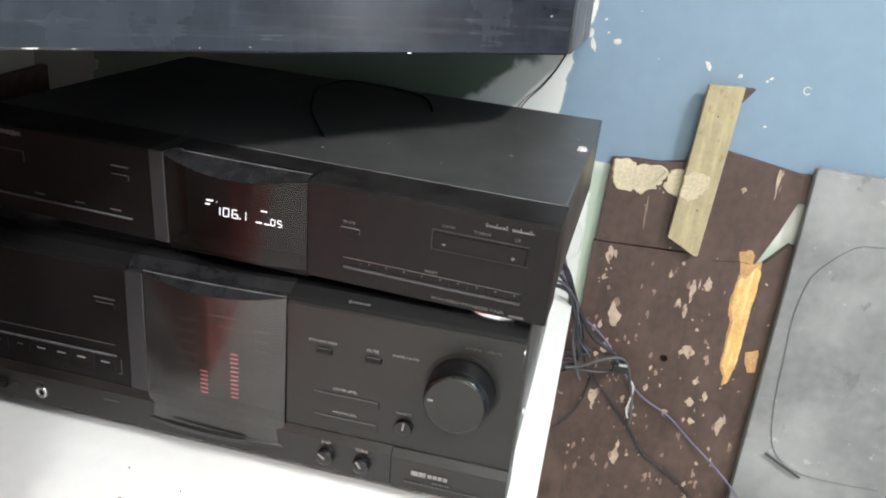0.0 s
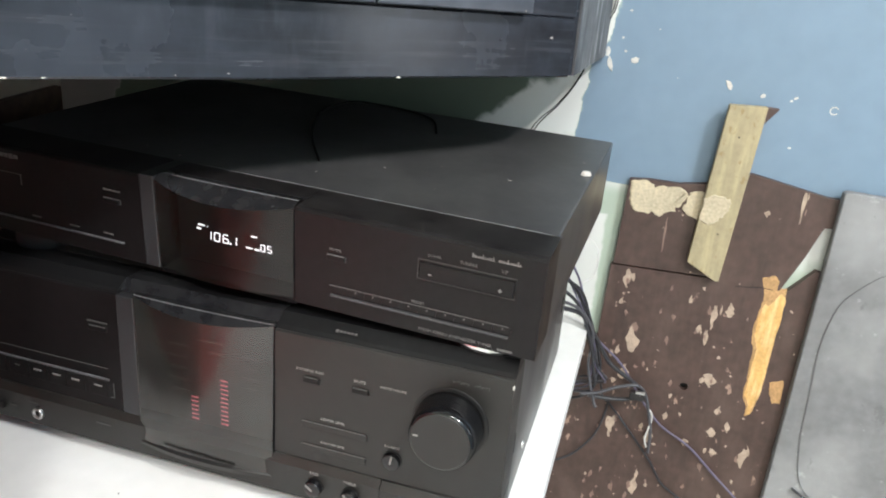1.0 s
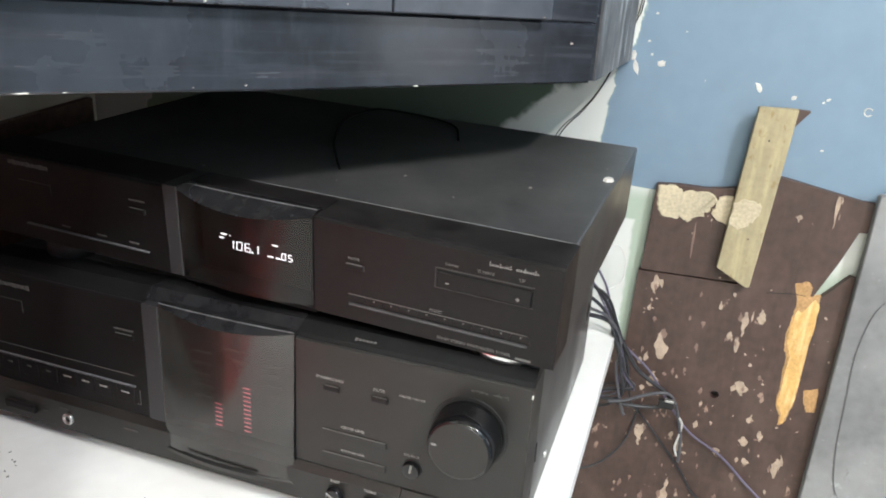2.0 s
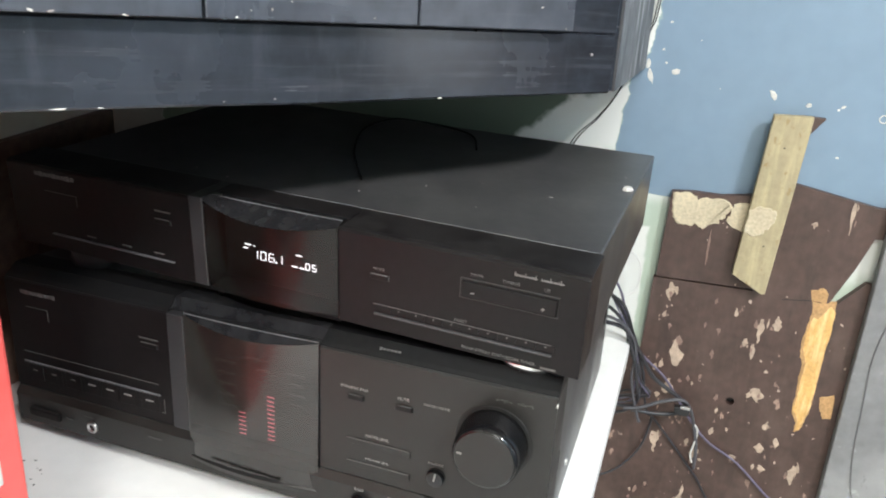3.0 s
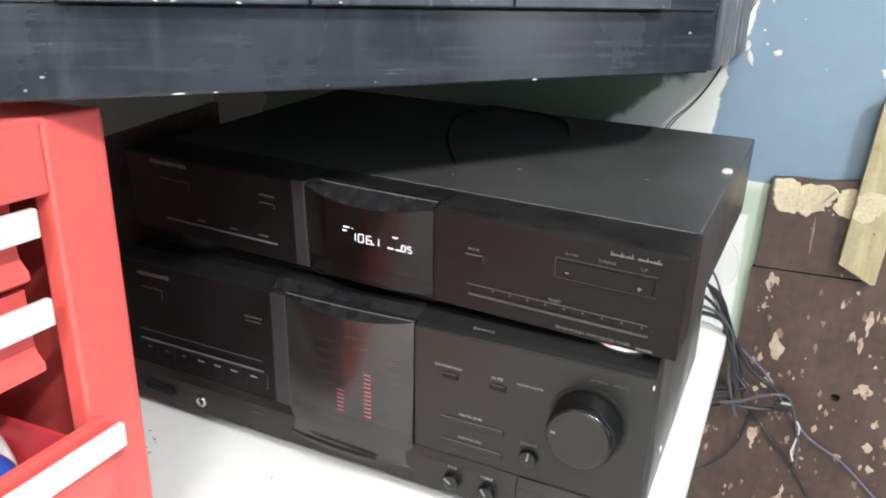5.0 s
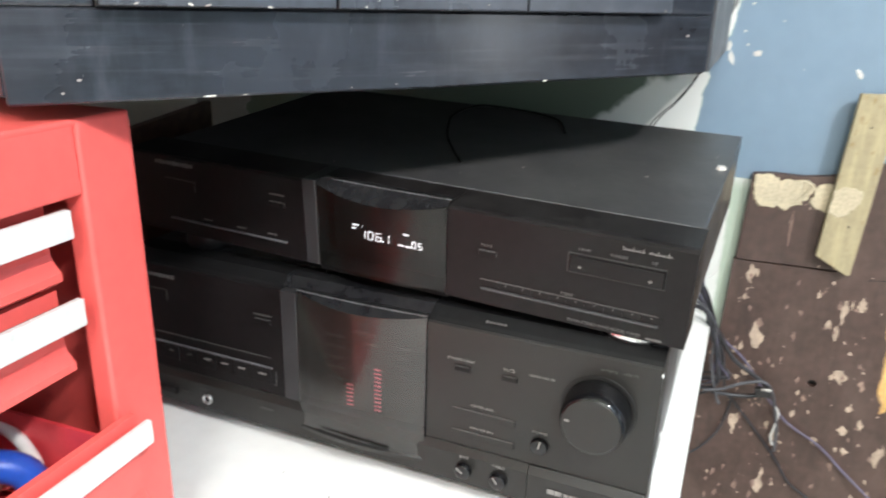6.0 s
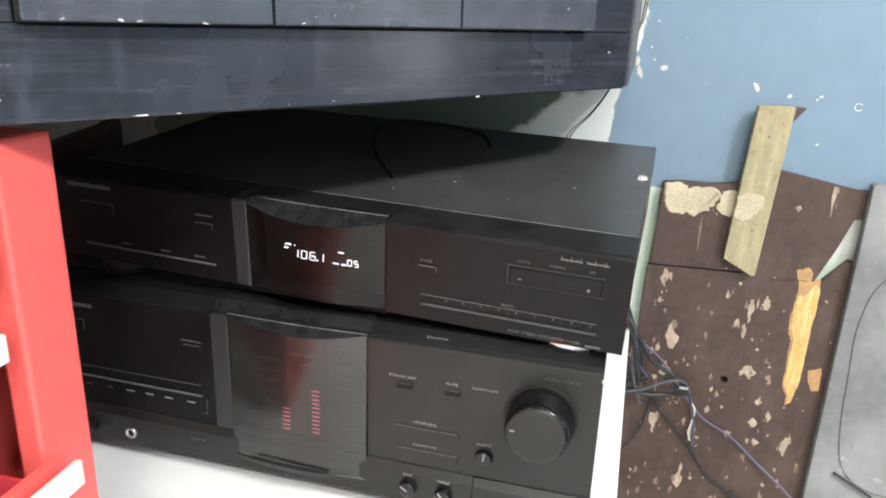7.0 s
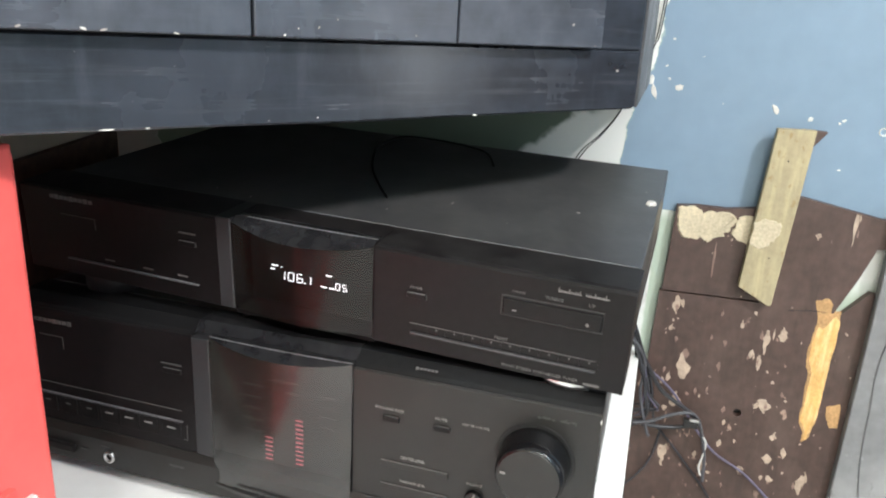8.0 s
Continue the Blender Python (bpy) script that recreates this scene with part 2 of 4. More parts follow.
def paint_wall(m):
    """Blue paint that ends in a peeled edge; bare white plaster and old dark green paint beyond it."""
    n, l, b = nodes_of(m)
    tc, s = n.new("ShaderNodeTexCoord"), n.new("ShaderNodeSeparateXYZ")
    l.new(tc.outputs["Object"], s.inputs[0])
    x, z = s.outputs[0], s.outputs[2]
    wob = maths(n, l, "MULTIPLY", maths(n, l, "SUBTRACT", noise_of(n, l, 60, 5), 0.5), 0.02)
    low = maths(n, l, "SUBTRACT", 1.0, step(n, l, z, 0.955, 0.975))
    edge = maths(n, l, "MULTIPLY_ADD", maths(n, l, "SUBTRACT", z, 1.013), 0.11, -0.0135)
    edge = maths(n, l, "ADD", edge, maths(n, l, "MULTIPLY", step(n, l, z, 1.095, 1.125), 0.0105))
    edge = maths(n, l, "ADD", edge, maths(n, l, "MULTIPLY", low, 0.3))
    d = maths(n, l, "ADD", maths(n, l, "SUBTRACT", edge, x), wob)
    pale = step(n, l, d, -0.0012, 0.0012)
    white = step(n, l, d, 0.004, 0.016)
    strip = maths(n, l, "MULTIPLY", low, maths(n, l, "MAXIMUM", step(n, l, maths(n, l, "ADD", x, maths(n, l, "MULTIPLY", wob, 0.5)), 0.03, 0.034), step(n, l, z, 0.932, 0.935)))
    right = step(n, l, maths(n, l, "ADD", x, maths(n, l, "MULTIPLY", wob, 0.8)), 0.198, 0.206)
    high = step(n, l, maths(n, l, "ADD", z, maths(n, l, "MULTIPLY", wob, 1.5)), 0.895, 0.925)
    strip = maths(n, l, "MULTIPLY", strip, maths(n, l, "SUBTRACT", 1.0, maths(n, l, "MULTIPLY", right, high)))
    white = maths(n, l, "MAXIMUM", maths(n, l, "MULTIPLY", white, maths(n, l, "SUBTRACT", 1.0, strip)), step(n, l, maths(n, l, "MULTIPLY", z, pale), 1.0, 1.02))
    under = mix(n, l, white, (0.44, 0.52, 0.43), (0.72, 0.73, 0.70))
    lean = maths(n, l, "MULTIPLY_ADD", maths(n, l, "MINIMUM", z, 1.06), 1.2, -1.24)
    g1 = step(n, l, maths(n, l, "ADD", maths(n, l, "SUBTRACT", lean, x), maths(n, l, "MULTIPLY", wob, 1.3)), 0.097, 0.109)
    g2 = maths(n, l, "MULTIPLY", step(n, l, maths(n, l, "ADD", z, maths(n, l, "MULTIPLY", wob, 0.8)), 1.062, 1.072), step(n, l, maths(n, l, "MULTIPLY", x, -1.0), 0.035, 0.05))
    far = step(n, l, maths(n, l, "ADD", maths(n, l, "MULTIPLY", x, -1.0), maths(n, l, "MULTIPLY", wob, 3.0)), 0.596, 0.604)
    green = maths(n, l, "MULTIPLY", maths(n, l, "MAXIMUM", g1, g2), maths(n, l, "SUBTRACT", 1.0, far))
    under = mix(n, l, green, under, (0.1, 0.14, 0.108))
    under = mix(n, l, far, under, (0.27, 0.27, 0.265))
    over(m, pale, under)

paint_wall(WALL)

def spotted_board(m):
    """Splashes of pale paint, longer than wide, and worn paler areas."""
    n, l, b = nodes_of(m)
    worn = step(n, l, noise_of(n, l, 16, 5, (1.3, 1, 0.7), 0.6), 0.5, 0.75)
    over(m, maths(n, l, "MULTIPLY", worn, 0.5), (0.13, 0.088, 0.072), 0.6)
    dark = step(n, l, noise_of(n, l, 24, 4, (1.6, 1, 0.6)), 0.55, 0.7)
    over(m, maths(n, l, "MULTIPLY", dark, 0.7), (0.042, 0.025, 0.022), 0.45)
    fine = step(n, l, noise_of(n, l, 120, 5, (2.2, 1, 0.25), 0.6), 0.4, 0.75)
    over(m, maths(n, l, "MULTIPLY", fine, 0.09), (0.17, 0.12, 0.1), 0.6)
    tc, s = n.new("ShaderNodeTexCoord"), n.new("ShaderNodeSeparateXYZ")
    l.new(tc.outputs["Object"], s.inputs[0])
    below = maths(n, l, "SUBTRACT", 1.0, step(n, l, s.outputs[2], 0.84, 0.9))
    grain = maths(n, l, "ADD", noise_of(n, l, 60, 5, (1.0, 1, 0.5), 0.62), maths(n, l, "MULTIPLY", below, 0.045))
    spots = step(n, l, grain, 0.69, 0.73)
    over(m, maths(n, l, "MULTIPLY", spots, 0.85), (0.4, 0.27, 0.21), 0.75)
    small = step(n, l, maths(n, l, "ADD", noise_of(n, l, 130, 2, (1, 1, 0.8)), maths(n, l, "MULTIPLY", below, 0.03)), 0.755, 0.77)
    over(m, maths(n, l, "MULTIPLY", small, 0.9), (0.52, 0.4, 0.32), 0.75)

spotted_board(BROWN)

def mottled(m):
    n, l, b = nodes_of(m)
    a = step(n, l, noise_of(n, l, 75, 3, (1, 1, 1), 0.6), 0.42, 0.68)
    over(m, maths(n, l, "MULTIPLY", a, 0.55), (0.2, 0.2, 0.205))
    c = step(n, l, noise_of(n, l, 7, 3), 0.45, 0.7)
    over(m, maths(n, l, "MULTIPLY", c, 0.4), (0.45, 0.45, 0.45))
    d = step(n, l, noise_of(n, l, 48, 4, (1, 1, 1), 0.6), 0.62, 0.72)
    over(m, maths(n, l, "MULTIPLY", d, 0.45), (0.5, 0.5, 0.5))
    e = step(n, l, noise_of(n, l, 30, 4, (1.4, 1, 0.8), 0.6), 0.64, 0.7)
    over(m, maths(n, l, "MULTIPLY", e, 0.45), (0.1, 0.1, 0.105))

mottled(GREY)

def grainy(m):
    n, l, b = nodes_of(m)
    a = step(n, l, noise_of(n, l, 40, 5, (3, 1, 0.4), 0.6), 0.4, 0.75)
    over(m, maths(n, l, "MULTIPLY", a, 0.5), (0.62, 0.52, 0.3))
    c = step(n, l, noise_of(n, l, 150, 3, (1, 1, 0.5)), 0.62, 0.7)
    over(m, maths(n, l, "MULTIPLY", c, 0.6), (0.28, 0.19, 0.08))

grainy(PLY)

def torn(m):
    n, l, b = nodes_of(m)
    a = step(n, l, noise_of(n, l, 70, 5, (2.5, 1, 0.5), 0.6), 0.42, 0.7)
    over(m, maths(n, l, "MULTIPLY", a, 0.75), (0.9, 0.66, 0.33))
    c = step(n, l, noise_of(n, l, 45, 5, (1.5, 1, 0.8), 0.6), 0.58, 0.68)
    over(m, maths(n, l, "MULTIPLY", c, 0.5), (0.5, 0.26, 0.09))

torn(BARE)
PINK_SPLASH = material("pinkish_splash", (0.43, 0.33, 0.255), 0.75, 0, 0.3, 120, 0.3, 200)
TAN_WOOD = material("tan_wood_fibre", (0.46, 0.27, 0.12), 0.7, 0, 0.35, 40, 0.3, 150)
THIN_SPLASH = material("thin_splash", (0.25, 0.165, 0.135), 0.75, 0, 0.3, 120, 0.2, 200)

def smoked_glass(name, ior, tint, haze):
    m = bpy.data.materials.new(name)
    m.use_nodes = True
    n, l, b = nodes_of(m)
    out = n["Material Output"]
    clear, gloss, mx, fr = n.new("ShaderNodeBsdfTransparent"), n.new("ShaderNodeBsdfGlossy"), n.new("ShaderNodeMixShader"), n.new("ShaderNodeFresnel")
    clear.inputs[0].default_value = (*tint, 1)
    gloss.inputs["Roughness"].default_value = 0.16
    fr.inputs[0].default_value = ior
    l.new(fr.outputs[0], mx.inputs[0])
    l.new(clear.outputs[0], mx.inputs[1])
    l.new(gloss.outputs[0], mx.inputs[2])
    # dust film, whose pale colour also stands in for the table's soft reflection
    dust, film = n.new("ShaderNodeBsdfDiffuse"), n.new("ShaderNodeMixShader")
    dust.inputs[0].default_value = (0.5, 0.49, 0.46, 1)
    spread = step(n, l, noise_of(n, l, 45, 4), 0.3, 0.75)
    l.new(maths(n, l, "MULTIPLY_ADD", spread, haze * 0.6, haze * 0.5), film.inputs[0])
    l.new(mx.outputs[0], film.inputs[1])
    l.new(dust.outputs[0], film.inputs[2])
    l.new(film.outputs[0], out.inputs[0])
    return m

SMOKED = smoked_glass("smoked_glass", 1.42, (0.42, 0.4, 0.4), 0.012)
METER_GLASS = smoked_glass("hazy_smoked_glass", 1.75, (0.34, 0.33, 0.32), 0.045)

def glowing(name, colour, strength):
    m = bpy.data.materials.new(name)
    m.use_nodes = True
    n, l, b = nodes_of(m)
    b.inputs["Base Color"].default_value = (*colour, 1)
    b.inputs["Emission Color"].default_value = (*colour, 1)
    b.inputs["Emission Strength"].default_value = strength
    return m

DIGIT_GLOW = glowing("display_glow", (0.95, 0.97, 1.0), 3.2)
RED_GLOW = glowing("meter_glow", (1.0, 0.2, 0.26), 0.75)

# ---- large structure ----
TABLE = 0.815
WY = 0.846
def setting(ob, label, category):
    return tagged(ob, label, category, kind="structure")

WX = -0.688
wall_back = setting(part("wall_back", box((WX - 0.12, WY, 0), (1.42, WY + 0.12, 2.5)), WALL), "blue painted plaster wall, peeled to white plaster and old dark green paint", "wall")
setting(part("wall_west", box((WX - 0.12, -1.8, 0), (WX, WY, 2.5)), PLAIN_WALL), "pale cream painted side wall behind the corner cabinet", "wall")
wall_east = setting(new("wall_east"), "side wall, blue paint with a small window, and an unseen dark part added to dim reflections", "wall")
# unseen brown section is added so the cabinet's far end reflects something dark
for lo, hi, m in (((1.3, -1.8, 0), (1.42, 0.16, 2.5), BLUE_WALL), ((1.3, 0.45, 0), (1.42, WY, 2.5), BROWN), ((1.3, 0.16, 0), (1.42, 0.45, 0.92), BLUE_WALL), ((1.3, 0.16, 1.46), (1.42, 0.45, 2.5), BLUE_WALL)):
    part("wall_section", box(lo, hi), m, wall_east)
window_1 = setting(new("window_1"), "small wooden framed window that lets in daylight", "window")
for lo, hi in (((1.32, 0.16, 0.92), (1.35, 0.18, 1.46)), ((1.32, 0.43, 0.92), (1.35, 0.45, 1.46)), ((1.32, 0.18, 0.92), (1.35, 0.43, 0.94)), ((1.32, 0.18, 1.44), (1.35, 0.43, 1.46))):
    part("window_frame", box(lo, hi, 0.002), PLAIN_WALL, window_1)
setting(part("wall_south", box((WX - 0.12, -1.92, 0), (1.42, -1.8, 2.5)), PLAIN_WALL), "pale cream painted wall", "wall")
setting(part("ceiling", box((WX - 0.12, -1.92, 2.5), (1.42, WY + 0.12, 2.6)), PLAIN_WALL), "plain pale painted ceiling", "ceiling")
setting(part("floor", box((WX - 0.12, -1.92, -0.1), (1.42, WY + 0.12, 0)), FLOOR), "bare grey cement floor", "floor")

# ---- shapes used by several things ----
def prism_x(profile, x0, x1):
    """An outline in y and z, pushed from x0 to x1."""
    bm = bmesh.new()
    face = bm.faces.new([bm.verts.new((x0, y, z)) for y, z in profile])
    made = bmesh.ops.extrude_face_region(bm, geom=[face])["geom"]
    for v in made:
        if isinstance(v, bmesh.types.BMVert):
            v.co.x = x1
    return bm

def bowed(x0, x1, rows, n=16):
    """A sheet that bows out to the front between x0 and x1; rows of (bow, y, z, rise of its ends), from the top down."""
    bm = bmesh.new()
    grid = []
    for bow, y, z, *rise in rows:
        line = []
        for k in range(n + 1):
            u = 2 * k / n - 1
            line.append(bm.verts.new((x0 + (x1 - x0) * k / n, y - bow * (1 - u * u), z + (rise[0] * u * u if rise else 0))))
        grid.append(line)
    for a, b in zip(grid, grid[1:]):
        for k in range(n):
            bm.faces.new((a[k], b[k], b[k + 1], a[k + 1]))
    return bm

def sheet(name, bm, m, parent, label="", smooth=True):
    """A part made of an open sheet, whose faces keep the way they look."""
    data = bpy.data.meshes.new(name)
    bm.to_mesh(data)
    bm.free()
    for p in data.polygons:
        p.use_smooth = smooth
    data.materials.append(m)
    ob = new(name, data)
    ob.parent = parent
    ob["label"] = label
    return ob

def bars(rows, y, thick=0.0003):
    """Small printed bars: rows of (x, z, width, height)."""
    bm = bmesh.new()
    for x, z, w, h in rows:
        bm_box(bm, (x - w / 2, y - thick, z - h / 2), (x + w / 2, y, z + h / 2))
    return bm

def lettering(words, width, x, z, y):
    """Flat letters that face the front, centred on x and z, of that width."""
    data = bpy.data.curves.new("lettering", "FONT")
    data.body, data.align_x, data.align_y, data.resolution_u = words, "CENTER", "CENTER", 1
    data.extrude = 0.01
    ob = bpy.data.objects.new("lettering", data)
    scene.collection.objects.link(ob)
    bpy.context.view_layer.update()
    mesh = bpy.data.meshes.new_from_object(ob)
    bpy.data.objects.remove(ob)
    bm = bmesh.new()
    bm.from_mesh(mesh)
    bpy.data.meshes.remove(mesh)
    wide = max(v.co.x for v in bm.verts) - min(v.co.x for v in bm.verts)
    k = width / wide
    bmesh.ops.transform(bm, verts=bm.verts[:], matrix=Matrix.Translation((x, y, z)) @ Matrix.Rotation(radians(90), 4, "X") @ Matrix.Diagonal((k, k, 0.02, 1)))
    return bm

SEGMENTS = {"0": "abcdef", "1": "bc", "5": "afgcd", "6": "afgcde"}
def digit(bm, ch, x, z, y, w, h, t):
    """One leaning seven-bar digit with its lower left at x and z."""
    place = {"a": (w / 2, h, 0), "g": (w / 2, h / 2, 0), "d": (w / 2, 0, 0), "f": (0, 0.75 * h, 1), "b": (w, 0.75 * h, 1), "e": (0, 0.25 * h, 1), "c": (w, 0.25 * h, 1)}
    for s in SEGMENTS[ch]:
        px, pz, upright = place[s]
        a, b = (t / 2, h * 0.22) if upright else (w * 0.38, t / 2)
        lean = pz * 0.08
        bm_box(bm, (x + px + lean - a, y - 0.0004, z + pz - b), (x + px + lean + a, y, z + pz + b))

def round_foot(x, y, z0, z1, r, parent, m=None):
    foot = part("foot", lathe([(r * 0.9, 0.0), (r, 0.0012), (r, (z1 - z0) * 0.8), (r * 0.92, z1 - z0)], (x, y, z0), "z", 48), m or CHROME, parent, "" if m else "silver ringed plastic foot", smooth=True)
    return foot

# ---- table ----
table = empty("table", pose(0, 0, 0), "white laminate work table with a worn edge, against the wall", "table")
part("tabletop", box((WX + 0.002, -0.12, TABLE - 0.022), (0.033, WY - 0.002, TABLE), 0.0015), WHITE_TABLE, table)
for lx, ly in ((WX + 0.05, -0.08), (-0.03, -0.08), (WX + 0.05, 0.78), (-0.03, 0.78)):
    part("leg", box((lx - 0.02, ly - 0.02, 0), (lx + 0.02, ly + 0.02, TABLE - 0.022), 0.002), WHITE_TABLE, table)

# ---- amplifier ----
AF = 0.419
amp = empty("stereo_amplifier", pose(0, 0, 0), "black stereo amplifier with a bowed meter window, on the white table", "amplifier")
part("body", box((-0.392, AF + 0.03, 0.827), (0.0125, AF + 0.285, 0.954), 0.0012), BLACK_STEEL, amp, "black sheet steel cover")
face_yz = [(0.031, 0.858), (0.0, 0.858), (0.0, 0.9445), (0.001, 0.9455), (0.031, 0.9455)]
face_yz = [(AF + y, z) for y, z in face_yz]
part("front_panel", prism_x(face_yz, -0.395, -0.2515), FACE, amp)
part("front_panel", prism_x(face_yz, -0.1355, 0.0145), AMP_FACE, amp)
edge_yz = [(AF + y, z) for y, z in ((0.031, 0.9457), (0.0012, 0.9457), (0.0035, 0.948), (0.011, 0.9535), (0.031, 0.9535))]
part("top_edge", prism_x(edge_yz, -0.395, -0.2515), BAND, amp)
part("top_edge", prism_x(edge_yz, -0.1355, 0.0145), BAND, amp)
low_yz = [(AF + y, z) for y, z in ((0.031, 0.8262), (0.002, 0.8262), (-0.0025, 0.829), (-0.0035, 0.852), (0.0, 0.857), (0.031, 0.857))]
part("lower_panel", prism_x(low_yz, -0.395, -0.0612), AMP_FACE, amp)
part("lower_panel", prism_x([(y - 0.0006, z) for y, z in low_yz], -0.0606, 0.0145), AMP_FACE, amp)
part("side_strip", box((-0.2512, AF - 0.001, 0.8575), (-0.2378, AF + 0.031, 0.9455), 0.0008), STRIP, amp, "dark grey vertical strip")
top_yz = [(AF + y, z) for y, z in ((0.031, 0.9463), (0.0045, 0.9463), (0.011, 0.9535), (0.031, 0.9535))]
part("top_edge", prism_x(top_yz, -0.2513, -0.1357), GLOSS_BLACK, amp)
# bowed meter window with its cavity
window = sheet("meter_window", bowed(-0.237, -0.1362, [(0.0075, AF - 0.001, 0.9425, 0.005), (0.008, AF - 0.0015, 0.9), (0.008, AF - 0.002, 0.86), (0.0078, AF - 0.002, 0.8435, -0.003)]), METER_GLASS, amp, "smoked convex window", smooth=True)
part("window_hood", bowed(-0.2372, -0.136, [(0.0, AF + 0.004, 0.9485), (0.0012, AF - 0.0005, 0.9482), (0.0075, AF - 0.001, 0.9427, 0.005)]), GLOSS_BLACK, window)
part("window_lip", bowed(-0.2374, -0.1358, [(0.0078, AF - 0.002, 0.8437, -0.003), (0.0084, AF - 0.0028, 0.8427, -0.003), (0.007, AF - 0.0028, 0.8385, -0.001), (0.0, AF + 0.002, 0.8365)]), AMP_FACE, window)
part("grip", bowed(-0.2185, -0.1605, [(0.003, AF - 0.0086, 0.8462, -0.001), (0.0036, AF - 0.0102, 0.8455, -0.001), (0.003, AF - 0.0086, 0.8447, -0.001)]), GROOVE, window)
part("hood_edge", bowed(-0.2368, -0.1362, [(0.0016, AF - 0.0009, 0.9488), (0.0018, AF - 0.0012, 0.9482)]), EDGE, window)
part("window_side", box((-0.2376, AF - 0.0005, 0.8375), (-0.2369, AF + 0.03, 0.9465)), GLOSS_BLACK, amp)
part("window_side", box((-0.1363, AF - 0.0005, 0.8375), (-0.1356, AF + 0.03, 0.9465)), GLOSS_BLACK, amp)
plate = part("meter_plate", box((-0.2369, AF + 0.009, 0.8572), (-0.1363, AF + 0.011, 0.9462)), AMP_FACE, amp)
part("plate_print", bars([(-0.212, 0.914 - 0.0085 * k, 0.016 - 0.002 * (k % 3), 0.0016) for k in range(5)] + [(-0.158, 0.915 - 0.0075 * k, 0.012 - 0.003 * (k % 2), 0.0016) for k in range(4)] + [(-0.188, 0.9205, 0.019, 0.0013), (-0.183, 0.913, 0.01, 0.0013)], AF + 0.0088), MID_PRINT, plate)
for x, n, z0 in ((-0.1778, 11, 0.8608), (-0.2006, 6, 0.8600)):
    for k in range(n):
        part("meter_bar", box((x - 0.0027, AF + 0.0082, z0 + 0.0033 * k), (x + 0.0027, AF + 0.0088, z0 + 0.0008 + 0.0033 * k)), RED_GLOW, plate)
# volume knob and small knobs
def rotary(name, x, z, r, depth, mark, parent, label):
    ring = part("knob_recess", lathe([(r * 1.14, -0.0006), (r * 1.14, 0.0), (r * 1.0, 0.0004)], (x, AF, z)), GROOVE, parent)
    k = part(name, lathe([(r * 1.04, -0.0006), (r * 1.02, -depth * 0.3), (r * 0.985, -depth * 0.86), (r * 0.95, -depth * 0.96), (r * 0.9, -depth), (r * 0.3, -depth - 0.0002)], (x, AF, z), "y", 64), KNOB_BLACK, parent, label, smooth=True)
    a = radians(mark)
    m = part("mark", box((-0.0011 if r > 0.01 else -0.0006, -0.0004, -r * 0.1), (0.0011 if r > 0.01 else 0.0006, 0.0003, r * 0.12 if r > 0.01 else r * 0.9), 0.0002), PRINT, k)
    m.matrix_local = Matrix.Translation((x, AF - depth - 0.0004, z)) @ Matrix.Rotation(a, 4, "Y") @ Matrix.Translation((0, 0, r * 0.8 if r > 0.01 else 0))
    return k
KNOB_X, KNOB_Z = -0.0207, 0.9085
ring = part("knob_recess", lathe([(0.0236, -0.0003), (0.0234, -0.0006), (0.0218, -0.0006), (0.0212, 0.0)], (KNOB_X, AF, KNOB_Z), "y", 64), GROOVE, amp)
knob = part("volume_knob", lathe([(0.021, 0.0), (0.0209, -0.004), (0.0203, -0.0145), (0.0199, -0.0172), (0.0192, -0.0191), (0.0183, -0.0202), (0.0175, -0.0206)], (KNOB_X, AF, KNOB_Z), "y", 96), KNOB_BLACK, amp, "glossy black volume knob", smooth=True)
part("knob_face", lathe([(0.0177, -0.0204), (0.0172, -0.0208), (0.0002, -0.0211)], (KNOB_X, AF, KNOB_Z), "y", 64), AMP_FACE, knob)
part("mark", box((KNOB_X - 0.0162, AF - 0.0214, KNOB_Z + 0.0005), (KNOB_X - 0.0130, AF - 0.0207, KNOB_Z + 0.0018), 0.0003), PRINT, knob, "pale pointer mark")
rotary("balance_knob", -0.0550, 0.8732, 0.0056, 0.0035, 8, amp, "small black balance knob")
AF -= 0.0035
rotary("bass_knob", -0.1052, 0.8415, 0.0055, 0.0045, -55, amp, "small black bass knob")
rotary("treble_knob", -0.0803, 0.8408, 0.0055, 0.0045, -35, amp, "small black treble knob")
AF += 0.0035
for words, w, x, z in (("DYNAMIC BASS", 0.0185, -0.1115, 0.9222), ("MUTE", 0.0075, -0.0785, 0.9222), ("MASTER VOLUME", 0.0165, -0.057, 0.9222), ("CENTER LEVEL", 0.0165, -0.0955, 0.8902), ("SURROUND LEVEL", 0.0165, -0.095, 0.8732), ("BALANCE", 0.0098, -0.0555, 0.8825)):
    part("lettering", lettering(words, w, x, z, AF - 0.0002), PRINT, amp)
for words, w, x, z in (("BASS", 0.0062, -0.1055, 0.8510), ("TREBLE", 0.0085, -0.081, 0.8506)):
    part("lettering", lettering(words, w, x, z, AF - 0.0037), PRINT, amp)
part("script_bars", bars([(-0.0205 + 0.0014 * k, 0.9366 + 0.0003 * (k % 3), 0.0006 if k % 2 else 0.0012, (0.0012, 0.0006, 0.001, 0.002)[k % 4]) for k in range(16) if k not in (7, 8)], AF - 0.0001), DIM_PRINT, amp)
